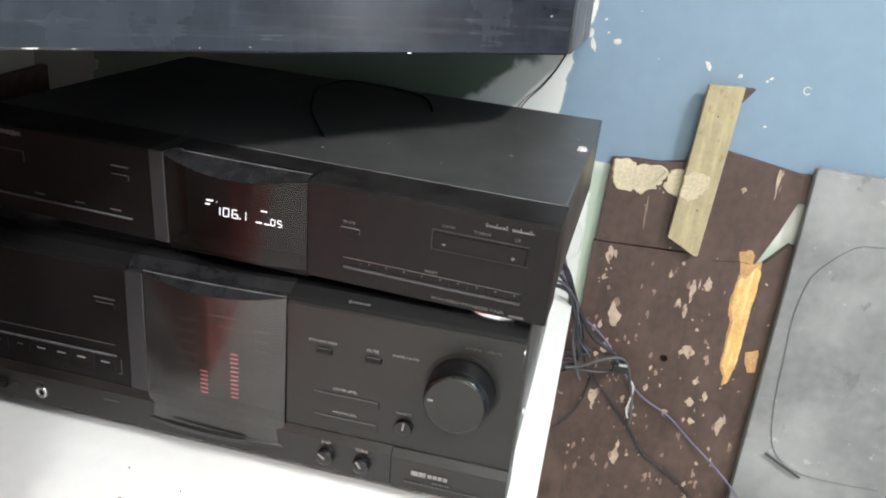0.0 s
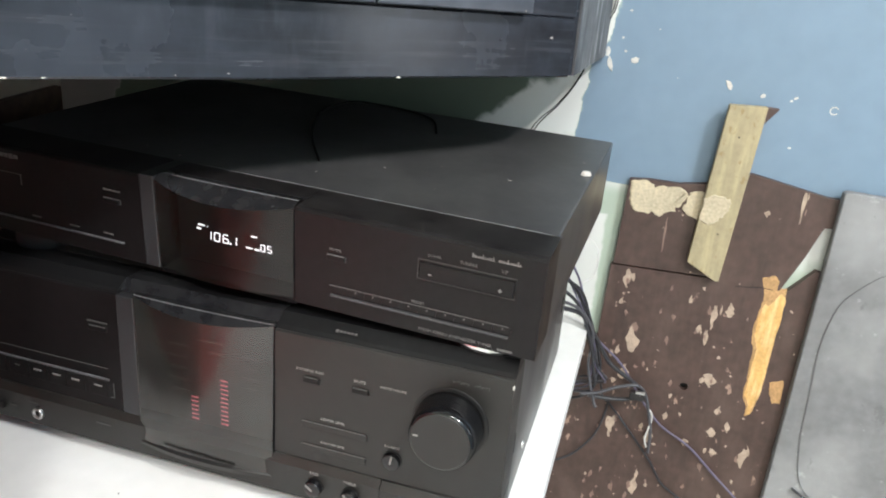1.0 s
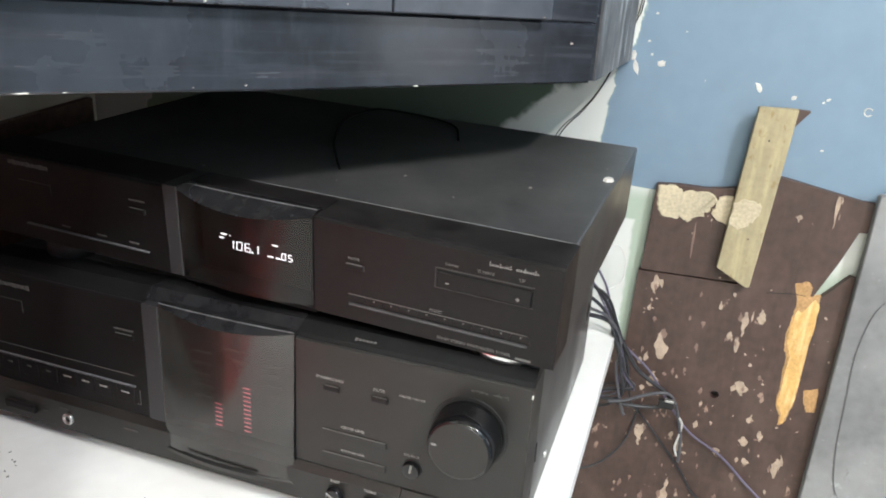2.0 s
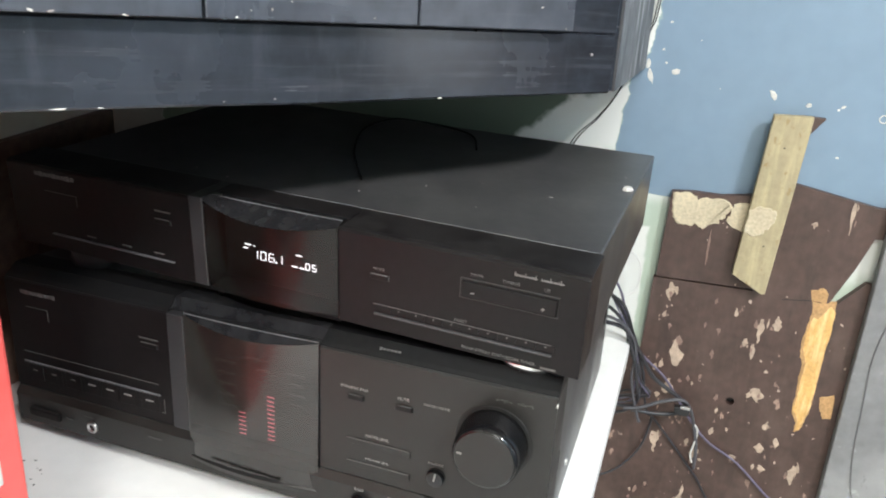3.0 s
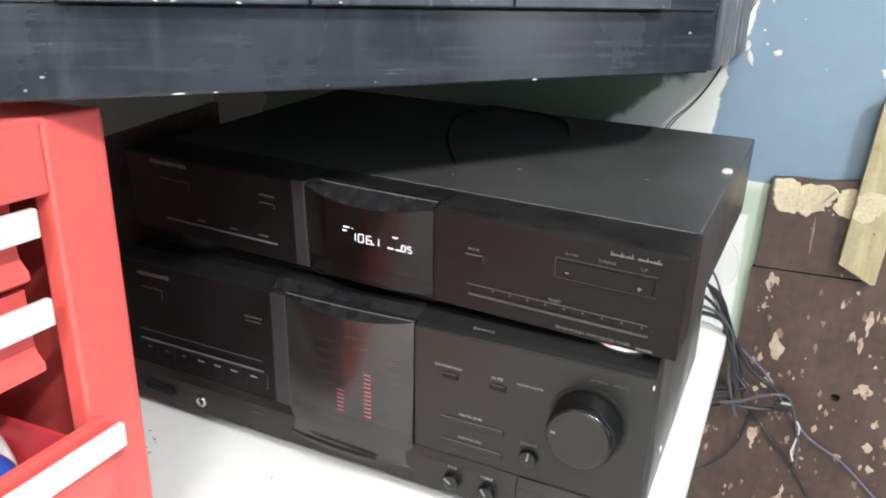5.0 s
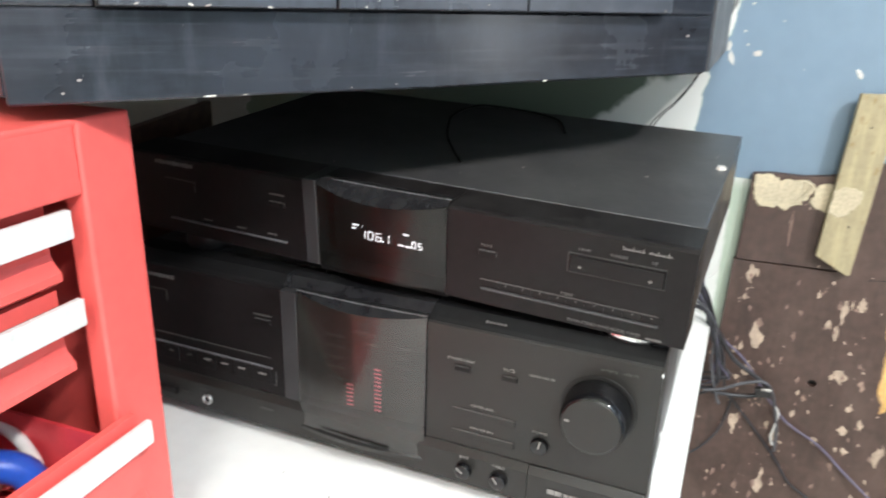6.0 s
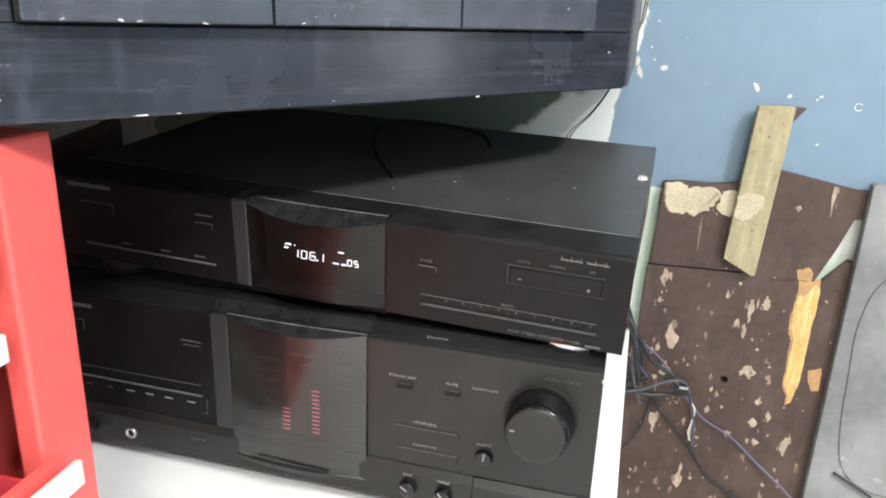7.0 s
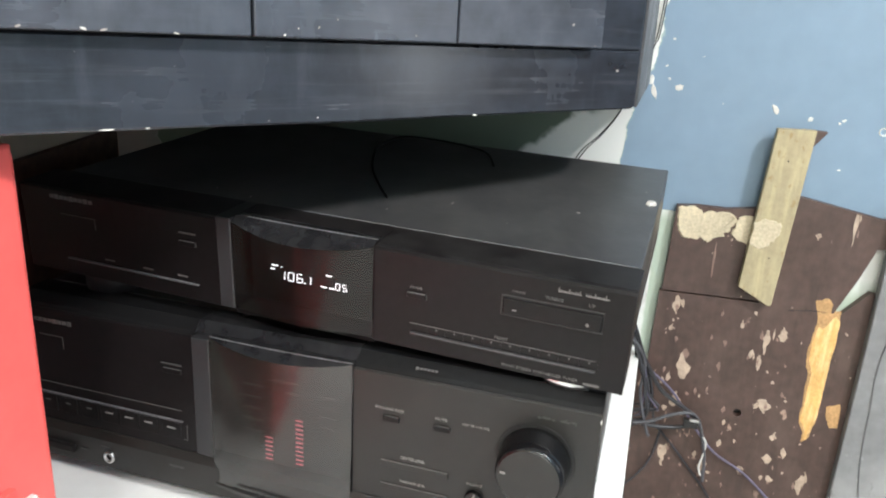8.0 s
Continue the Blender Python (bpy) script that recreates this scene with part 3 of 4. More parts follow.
def push_button(x0, x1, z, parent, dim=DIM_PRINT):
    b = part("push_button", box((x0, AF - 0.0016, z - 0.0016), (x1, AF + 0.001, z + 0.0016), 0.0004), FACE, parent)
    part("button_edge", box((x0 + 0.0006, AF - 0.0013, z + 0.0016), (x1 - 0.0006, AF - 0.0003, z + 0.0019)), dim, b)
    part("button_gap", bars([(x1 + 0.0003, z, 0.0004, 0.0036), (x0 - 0.0003, z, 0.0004, 0.0036), ((x0 + x1) / 2, z - 0.0019, x1 - x0 + 0.001, 0.0004)], AF - 0.0001), GROOVE, b)
    return b
push_button(-0.1155, -0.105, 0.916, amp)
push_button(-0.083, -0.0725, 0.9162, amp)
for z in (0.8865, 0.8698):
    s = part("slider", box((-0.1165, AF - 0.0009, z - 0.0042), (-0.0725, AF + 0.001, z - 0.0004), 0.0003), AMP_FACE, amp)
    part("slider_edge", box((-0.116, AF - 0.0008, z - 0.0004), (-0.073, AF - 0.0002, z - 0.0001)), MID_PRINT, s)
    part("slider_gap", bars([(-0.0721, z - 0.002, 0.0005, 0.0046), (-0.094, z - 0.0046, 0.045, 0.0004)], AF - 0.0001), GROOVE, s)
# left half of the amplifier's face
push_button(-0.2745, -0.2605, 0.9175, amp)
part("button_print", bars([(-0.268, 0.9222, 0.016, 0.0012)], AF - 0.0001), DIM_PRINT, amp)
part("seam_line", box((-0.385, AF - 0.0012, 0.8793), (-0.2615, AF + 0.001, 0.8805)), EDGE, amp)
part("seam_line", box((-0.385, AF - 0.0004, 0.8878), (-0.2625, AF + 0.001, 0.8884)), DIM_PRINT, amp)
for k, x in enumerate((-0.376, -0.358, -0.340, -0.3225, -0.306, -0.290, -0.271)):
    part("input_key", box((x - 0.0075, AF - 0.0004, 0.8655), (x + 0.0075, AF + 0.001, 0.8775), 0.0003), FACE, amp)
    part("key_print", bars([(x, 0.8735, 0.0066 if k > 2 else 0.0042, 0.0012)], AF - 0.0005), PRINT if k > 2 else DIM_PRINT, amp)
part("corner_mark", bars([(-0.2598, 0.8662, 0.003, 0.0007), (-0.2585, 0.872, 0.0006, 0.011)], AF - 0.0001), DIM_PRINT, amp)
part("logo_plate", bars([(-0.3625 + 0.0041 * k, 0.9368, 0.0034, 0.0026 if k % 3 else 0.0034) for k in range(-4, 4)], AF - 0.0001), MID_PRINT, amp, "dim grey logo bar")
part("panel_line", bars([(-0.367, 0.9255, 0.02, 0.0006), (-0.357, 0.921, 0.0006, 0.009)], AF - 0.0001), DIM_PRINT, amp)
AL = AF - 0.003
jack = part("headphone_jack", lathe([(0.0046, 0.001), (0.0046, -0.0016), (0.004, -0.0022), (0.0029, -0.0022), (0.0026, 0.002)], (-0.3232, AL, 0.8395), "y", 40), STEEL, amp, "steel ringed headphone socket", smooth=True)
part("jack_hole", lathe([(0.0027, 0.0), (0.0001, 0.0002)], (-0.3232, AL - 0.0008, 0.8395), "y", 24), GROOVE, jack)
part("power_key", box((-0.382, AL - 0.003, 0.8365), (-0.353, AL + 0.002, 0.843), 0.001), FACE, amp)
part("lower_print", bars([(-0.2665, 0.8455, 0.012, 0.0013), (-0.326, 0.8475, 0.008, 0.001), (-0.345, 0.841, 0.006, 0.001)], AL - 0.0004), DIM_PRINT, amp)
part("logo_box", bars([(-0.0445, 0.8432, 0.0045, 0.0034), (-0.0395, 0.8432, 0.0045, 0.0034)] + [(-0.0345 + 0.0034 * k, 0.8432, 0.0027, 0.0026) for k in range(4)], AL - 0.0011), PRINT, amp, "small pale logo shapes")
part("logo_box_print", bars([(-0.031 + 0.004 * k, 0.8385, 0.003, 0.0013) for k in range(3)] + [(-0.05 + 0.0035 * k, 0.8355, 0.0027, 0.0009) for k in range(14)], AL - 0.0011), DIM_PRINT, amp)
part("name_print", bars([(-0.0965 + 0.0024 * k, 0.9503, 0.0018, 0.0012 + 0.0008 * (k == 0)) for k in range(6)], AF + 0.0052), MID_PRINT, amp).matrix_basis = Matrix.Translation((0, AF + 0.0052, 0.9503)) @ Matrix.Rotation(radians(-52), 4, "X") @ Matrix.Translation((0, -AF - 0.0052, -0.9503))
part("worn_corner", box((0.0136, AF - 0.0002, 0.9392), (0.0148, AF + 0.0012, 0.9422), 0.0005), CHIP, amp, "bare worn corner")
for fx, fy in ((-0.35, AF + 0.035), (-0.03, AF + 0.035), (-0.35, AF + 0.25), (-0.03, AF + 0.25)):
    round_foot(fx, fy, TABLE, 0.8272, 0.021, amp)
for z in (0.846, 0.93):
    part("screw", lathe([(0.0028, 0.0), (0.0026, 0.0012), (0.001, 0.0016)], (0.0124, AF + 0.09, z), "x", 20), STEEL, amp)
part("vent_slot", box((0.0123, AF + 0.045, 0.868), (0.0129, AF + 0.047, 0.882)), GROOVE, amp)

# ---- tuner, standing askew on the amplifier, its back and one end raised ----
TP = Vector((0.0052, 0.4225, 0.9533))
TUNER = Matrix.Translation(TP) @ Matrix.Rotation(radians(-2.42), 4, "Z") @ Matrix.Rotation(radians(4.15), 4, "X") @ Matrix.Rotation(radians(1.38), 4, "Y")
tuner = empty("radio_tuner", TUNER, "black radio tuner with a lit display, dusty, standing on the amplifier", "tuner")
part("body", box((-0.3915, 0.0335, 0.006), (0.0165, 0.2664, 0.0682), 0.0012), BLACK_STEEL, tuner, "dusty black sheet steel cover")
tf = [(0.033, 0.0058), (0.0, 0.0058), (0.0, 0.0655), (0.0012, 0.067), (0.004, 0.0676), (0.033, 0.0684)]
part("front_panel", prism_x(tf, -0.4015, -0.2416), FACE, tuner)
part("front_panel", prism_x(tf, -0.1320, 0.0178), FACE, tuner)
part("worn_edge", box((-0.1985, 0.0327, 0.0676), (0.0145, 0.0337, 0.0688), 0.0002), EDGE, tuner, "worn pale edge")
part("side_strip", box((-0.2413, -0.001, 0.0062), (-0.2303, 0.033, 0.0684), 0.0008), STRIP, tuner, "dark grey vertical strip")
part("top_edge", prism_x([(0.033, 0.0645), (0.009, 0.0645), (0.011, 0.0684), (0.033, 0.0684)], -0.2301, -0.1322), FACE, tuner)
part("bottom_edge", prism_x([(0.033, 0.003), (0.002, 0.003), (0.0, 0.0066), (0.033, 0.0066)], -0.2301, -0.1322), FACE, tuner)
x0, x1 = -0.2294, -0.1328
tw = sheet("display_window", bowed(x0, x1, [(0.0078, -0.001, 0.0610, 0.0056), (0.0085, -0.0015, 0.035), (0.0078, -0.001, 0.0090)]), SMOKED, tuner, "smoked convex display window", smooth=True)
part("window_hood", bowed(x0, x1, [(0.0, 0.012, 0.0688), (0.001, 0.006, 0.0692), (0.0078, -0.001, 0.0612, 0.0056)]), GLOSS_BLACK, tw)
part("hood_edge", bowed(x0 + 0.003, x1, [(0.0011, 0.0059, 0.0697), (0.0013, 0.0056, 0.0691)]), EDGE, tw)
part("window_foot", bowed(x0, x1, [(0.0078, -0.001, 0.0092), (0.0, 0.002, 0.0062)]), GLOSS_BLACK, tw)
part("window_side", box((x0 - 0.0006, -0.0005, 0.0066), (x0, 0.03, 0.066)), GLOSS_BLACK, tuner)
part("window_side", box((x1, -0.0005, 0.0066), (x1 + 0.0006, 0.03, 0.066)), GLOSS_BLACK, tuner)
panel = part("display_panel", box((x0, 0.019, 0.0068), (x1, 0.021, 0.0643)), GROOVE, tuner)
bm = bmesh.new()
DZ, DH, DW = 0.0242, 0.0058, 0.0040
for ch, x in (("1", -0.2047), ("0", -0.2021), ("6", -0.1956), ("1", -0.1856)):
    digit(bm, ch, x - (DW if ch == "1" else 0), DZ, 0.0187, DW, DH, 0.00042)
bm_box(bm, (-0.1905, 0.0183, DZ - 0.0002), (-0.1895, 0.0187, DZ + 0.0007))
for ch, x in (("0", -0.1675), ("5", -0.1627)):
    digit(bm, ch, x, DZ + 0.0002, 0.0187, 0.0028, 0.0044, 0.00042)
part("digits", bm, DIGIT_GLOW, panel, "glowing white digits reading 106.1 and 05")
part("indicator", bars([(-0.2117, 0.0333, 0.0048, 0.0008), (-0.2135, 0.0305, 0.0034, 0.0008), (-0.2068, 0.033, 0.0006, 0.0008), (-0.1722, 0.0331, 0.0042, 0.0008), (-0.1760, 0.0246, 0.0044, 0.0008), (-0.1702, 0.0245, 0.0036, 0.0008)], 0.0187), DIGIT_GLOW, panel)
def tbars(name, rows, m=DIM_PRINT, y=-0.0001):
    return part(name, bars(rows, y), m, tuner)
def tkey(x0, x1, z):
    b = part("push_button", box((x0, -0.0016, z - 0.0016), (x1, 0.001, z + 0.0016), 0.0004), FACE, tuner)
    part("button_edge", box((x0 + 0.0006, -0.0013, z + 0.0016), (x1 - 0.0006, -0.0003, z + 0.0019)), MID_PRINT, b)
    part("button_gap", bars([(x0 - 0.0003, z, 0.0004, 0.0036), (x1 + 0.0003, z, 0.0004, 0.0036)], -0.0001), DIM_PRINT, b)
tkey(-0.1105, -0.0990, 0.0412)
tkey(-0.2705, -0.2580, 0.0455)
for words, w, x, z in (("MODE", 0.0072, -0.1055, 0.0461), ("DOWN", 0.0072, -0.0450, 0.0556), ("TUNING", 0.0098, -0.0251, 0.0555), ("UP", 0.0034, -0.0047, 0.0554), ("PRESET", 0.0078, -0.0528, 0.0250)):
    part("lettering", lettering(words, w, x, z, -0.0002), MID_PRINT, tuner)
rocker = part("tuning_rocker", box((-0.0532, -0.0022, 0.0414), (0.0018, 0.001, 0.0516), 0.0008), FACE, tuner)
part("rocker_gap", bars([(-0.0257, 0.0409, 0.0566, 0.0006), (-0.0257, 0.0521, 0.0566, 0.0005), (0.0023, 0.0465, 0.0006, 0.0118), (-0.0537, 0.0465, 0.0006, 0.0118)], -0.0002), GROOVE, rocker)
part("rocker_rim", bars([(-0.0257, 0.0526, 0.057, 0.0004), (-0.0257, 0.0404, 0.057, 0.0004), (-0.0542, 0.0465, 0.0004, 0.012)], -0.0001), DIM_PRINT, rocker)
part("rocker_mark", bars([(-0.0462, 0.0451, 0.0022, 0.0007), (-0.0057, 0.0449, 0.0022, 0.0007), (-0.0057, 0.0449, 0.0007, 0.0022)], -0.0023), PRINT, rocker)
random.seed(17)
def script(x0, x1, z, tall):
    """Two words of slanting script, drawn as thin bars too small to read."""
    rows, x = [], x0
    while x < x1:
        if abs(x - (x0 + x1) / 2) > 0.0012:
            h = random.choice((0.0009, 0.0011, 0.0014)) if rows and len(rows) % 5 else tall
            rows.append((x, z + h * 0.3, 0.0005, h))
            rows.append((x + 0.0005, z, 0.0009, 0.0003))
        x += 0.00115
    return rows
tbars("script_bars", script(-0.0232, 0.0042, 0.0607, 0.0026), PRINT)
tbars("upper_line", [(-0.0538, 0.0230, 0.11, 0.0004)], MID_PRINT)
part("key_rail", box((-0.1080, -0.0016, 0.0160), (0.0016, 0.001, 0.0174), 0.0004), RAIL, tuner)
for k in range(10):
    x = -0.1029 + 0.0112 * k
    part("preset_key", box((x - 0.0054, -0.0004, 0.0180), (x + 0.0053, 0.001, 0.0226), 0.0002), FACE, tuner)
    if k:
        part("key_dot", bars([(x, 0.0215, 0.0010, 0.0009)], -0.0005), MID_PRINT, tuner)
part("lettering", lettering("FM/AM STEREO SYNTHESIZER TUNER", 0.0440, -0.0292, 0.0086, -0.0002), MID_PRINT, tuner)
tbars("caption_bars", [(0.0005, 0.0077, 0.009, 0.0013)], MID_PRINT)
part("power_rail", box((-0.3660, -0.0018, 0.0170), (-0.2575, 0.001, 0.0180), 0.0003), EDGE, tuner)
tbars("left_print", [(-0.3298, 0.0216, 0.008, 0.001), (-0.298, 0.0214, 0.008, 0.001), (-0.2702, 0.0216, 0.008, 0.001), (-0.2640, 0.0525, 0.013, 0.0011)], MID_PRINT)
tbars("logo_plate", [(-0.3572 + 0.0041 * k, 0.0613, 0.0034, 0.0026 if k % 3 else 0.0034) for k in range(-4, 5)], MID_PRINT)
tbars("panel_line", [(-0.353, 0.0495, 0.03, 0.0005), (-0.339, 0.0455, 0.0005, 0.007)])
def tuner_foot(x, y, r, m=None):
    """A foot that fills the gap down to the amplifier's cover."""
    round_foot(x, y, (0.9543 - (TUNER @ Vector((x, y, 0))).z), 0.006, r, tuner, m)
tuner_foot(-0.0145, 0.0275, 0.0245)
tuner_foot(-0.350, 0.024, 0.0205, BLACK_PLASTIC)
tuner_foot(-0.035, 0.225, 0.018, BLACK_PLASTIC)
tuner_foot(-0.350, 0.225, 0.018, BLACK_PLASTIC)
# specks of plaster lying on the cover
random.seed(5)
def fleck(name, x, y, z, r, material_, normal="z", stretch=1.0, turn=0.0, parent=None, thick=0.0006):
    bm = bmesh.new()
    n = 15
    ring = []
    for k in range(n):
        a = 2 * math.pi * k / n
        q = r * random.uniform(0.72, 1.1)
        u, v = q * math.cos(a) * stretch, q * math.sin(a)
        u, v = u * math.cos(turn) - v * math.sin(turn), u * math.sin(turn) + v * math.cos(turn)
        ring.append((u, v))
    if normal == "z":
        top, low = [bm.verts.new((x + u * 0.8, y + v * 0.8, z + thick)) for u, v in ring], [bm.verts.new((x + u, y + v, z)) for u, v in ring]
    else:
        top, low = [bm.verts.new((x + u * 0.85, y - thick, z + v * 0.85)) for u, v in ring], [bm.verts.new((x + u, y, z + v)) for u, v in ring]
    bm.faces.new(top)
    for k in range(n):
        bm.faces.new((low[k], low[(k + 1) % n], top[(k + 1) % n], top[k]))
    bm.faces.new(low[::-1])
    return part(name, bm, material_, parent)
for x, y, r, s in ((0.0110, 0.160, 0.0041, 1.0), (0.005, 0.189, 0.0008, 1.4), (-0.1172, 0.095, 0.0011, 1), (-0.0336, 0.1157, 0.0007, 3), (-0.0722, 0.0716, 0.0006, 1), (-0.0844, 0.1198, 0.0006, 1), (-0.275, 0.049, 0.0009, 1), (-0.244, 0.043, 0.0008, 1.5), (-0.152, 0.062, 0.0007, 1.2)):
    fleck("plaster_speck", x, y, 0.0682, r if r > 0.004 else r * 0.75, CHIP if r > 0.004 else DULL_CHIP, "z", s, 0.4, tuner, 0.002 if r > 0.004 else 0.0003)

# thin strand that draws the dark curve on the cover
strand = part("curved_strand", tube([(x, y, 0.0692 + lift) for x, y, lift in ((-0.118, 0.2, 0), (-0.135, 0.238, 0), (-0.16, 0.2533, 0.0004), (-0.197, 0.2597, 0.0006), (-0.222, 0.2545, 0.0004), (-0.2272, 0.215, 0), (-0.2155, 0.178, 0), (-0.2, 0.143, 0), (-0.18, 0.11, 0), (-0.1614, 0.0827, 0))], 0.0009, 8), DULL_CABLE, None, smooth=True)
strand.matrix_basis = TUNER
tagged(strand, "thin black strand that draws a dark curve on the tuner's dusty cover", "cable")

# ---- black corner cabinet on the walls ----
CR, CL = Vector((0.004, 0.569)), Vector((-0.2557, 0.2388))
CZ, CTOP = 1.0993, 1.72
cabinet = empty("corner_cabinet", pose(0, 0, 0), "black painted wooden corner cabinet, scuffed and chipped, fixed to both walls", "cabinet")
def plan(points, z0, z1):
    bm = bmesh.new()
    f = bm.faces.new([bm.verts.new((x, y, z0)) for x, y in points])
    for v in bmesh.ops.extrude_face_region(bm, geom=[f])["geom"]:
        if isinstance(v, bmesh.types.BMVert):
            v.co.z = z1
    return bm
part("carcass", plan([(CR.x - 0.0005, CR.y + 0.0125), (CR.x - 0.0005, WY - 0.002), (WX + 0.002, WY - 0.002), (WX + 0.002, CL.y + 0.079), (CL.x - 0.0085, CL.y + 0.0055)], CZ + 0.0004, CTOP), BLACK_WOOD, cabinet)
FRONT = Matrix.Translation((CR.x - 0.0097, CR.y + 0.0077, 0)) @ Matrix.Rotation(math.atan2(CR.y - CL.y, CR.x - CL.x), 4, "Z")
WIDTH = (CR - CL).length
def on_front(name, bm, m, label="", parent=None):
    """A part of the front: x runs along the front from its far corner, y goes into the cabinet."""
    ob = part(name, bm, m, parent or cabinet, label)
    ob.matrix_basis = FRONT
    return ob
on_front("bottom_rail", prism([(0, CZ), (-0.08, CZ - 0.0005), (-0.16, CZ - 0.0012), (-0.215, CZ - 0.0021), (-0.3, CZ - 0.0019), (-0.36, CZ - 0.0024), (-WIDTH, CZ - 0.0028), (-WIDTH, CZ + 0.0385), (0, CZ + 0.0385)], -0.012, 0.004, 0.0011), BLACK_WOOD)
part("side_panel", box((CR.x - 0.0004, CR.y + 0.014, CZ), (CR.x + 0.0012, WY - 0.0022, CTOP)), SCUFFED, cabinet, "worn grey side with white plaster smears")
on_front("stile", box((-0.046, -0.0122, CZ + 0.0387), (0, 0.004, CTOP), 0.0012), BLACK_WOOD)
on_front("stile", box((-WIDTH, -0.0122, CZ + 0.0387), (-0.381, 0.004, CTOP), 0.0012), BLACK_WOOD)
door = new("door")
door.parent = cabinet
for a, b in ((-0.3797, -0.2728), (-0.2715, -0.1588), (-0.1575, -0.0472)):
    on_front("board", box((a, -0.0215, CZ + 0.0395), (b, -0.0125, CTOP - 0.03), 0.0009), PANEL_WOOD, "", door)
on_front("backing", box((-0.3805, -0.0124, CZ + 0.0388), (-0.0462, -0.0005, CTOP)), GROOVE, "", door)
# bare chips along the edges
random.seed(11)
for s, z, r, st, m, deep in ((-0.0206, 1.1246, 0.0016, 1.3, DULL_CHIP, 0), (-0.1367, 1.0988, 0.0010, 3.2, CHIP, 0), (-0.3907, 1.107, 0.0012, 1.4, DULL_CHIP, 0), (-0.398, 1.1015, 0.0011, 1.2, DULL_CHIP, 0), (-0.335, 1.0979, 0.0008, 8.0, CHIP, 0), (-0.318, 1.0980, 0.0005, 4.0, CHIP, 0), (-0.262, 1.0995, 0.0007, 1.2, DULL_CHIP, 0), (-0.236, 1.1003, 0.0006, 2, DULL_CHIP, 0),
                             (-0.3387, 1.1545, 0.0036, 0.8, ORANGE_CHIP, 1), (-0.3648, 1.1400, 0.0011, 2.0, DULL_CHIP, 1), (-0.3421, 1.1398, 0.0012, 2.0, CHIP, 1), (-0.3345, 1.1396, 0.001, 2.4, DULL_CHIP, 1), (-0.2928, 1.1545, 0.0016, 1.3, DULL_CHIP, 1), (-0.2571, 1.1400, 0.001, 1.2, CHIP, 1), (-0.2398, 1.1440, 0.0014, 0.7, DULL_CHIP, 1), (-0.2502, 1.1432, 0.0009, 0.6, CHIP, 1), (-0.306, 1.1392, 0.0008, 3, CHIP, 1), (-0.185, 1.142, 0.0009, 1, DULL_CHIP, 1), (-0.0735, 1.152, 0.0011, 1.5, DULL_CHIP, 1), (-0.0535, 1.1402, 0.0008, 1.2, DULL_CHIP, 1), (-0.23, 1.148, 0.0012, 0.6, DULL_CHIP, 1)):
    ob = fleck("chip", s, -0.0216 if deep else -0.0121, z, r * 0.52, m, "y", st * 1.2, random.uniform(-0.5, 0.5) if deep else 0.0, None, 0.0003)
    ob.parent = cabinet
    ob.matrix_basis = FRONT

# ---- red tool chest ----
chest = empty("tool_chest", Matrix.Translation((-0.248, 0.2575, 0)) @ Matrix.Rotation(radians(3), 4, "Z") @ Matrix.Translation((0.248, -0.2575, 0)), "red steel tool chest with white handles, one drawer pulled open", "tool chest")
FX, BX, Y0, Y1, TOPZ = -0.248, -0.575, -0.06, 0.3005, 1.0885
part("lid", box((BX, Y0, TOPZ - 0.004), (FX - 0.0004, Y1, TOPZ), 0.0016, 3), RED, chest)
part("side_panel", box((BX, Y1 - 0.003, TABLE + 0.001), (FX - 0.0005, Y1, TOPZ - 0.0042), 0.0008), RED, chest)
part("side_panel", box((BX, Y0, TABLE + 0.001), (FX - 0.0005, Y0 + 0.003, TOPZ - 0.0042), 0.0008), RED, chest)
part("back_panel", box((BX, Y0 + 0.0032, TABLE + 0.001), (BX + 0.003, Y1 - 0.0032, TOPZ - 0.0042)), RED, chest)
part("bottom_panel", box((BX + 0.0032, Y0 + 0.0032, TABLE + 0.001), (FX - 0.002, Y1 - 0.0032, TABLE + 0.012)), RED, chest)
for y0, y1 in ((0.2655, Y1 - 0.0001), (Y0 + 0.0001, Y0 + 0.031)):
    bm = box((FX - 0.014, y0, TABLE + 0.001), (FX, y1, TOPZ - 0.0002), 0.0022, 3)
    part("corner_post", bm, RED, chest, smooth=False)
part("top_rail", box((FX - 0.012, Y0 + 0.0313, 1.0525), (FX - 0.0006, 0.2652, TOPZ - 0.0003), 0.0014, 2), RED, chest)
DY0, DY1 = Y0 + 0.033, 0.2605
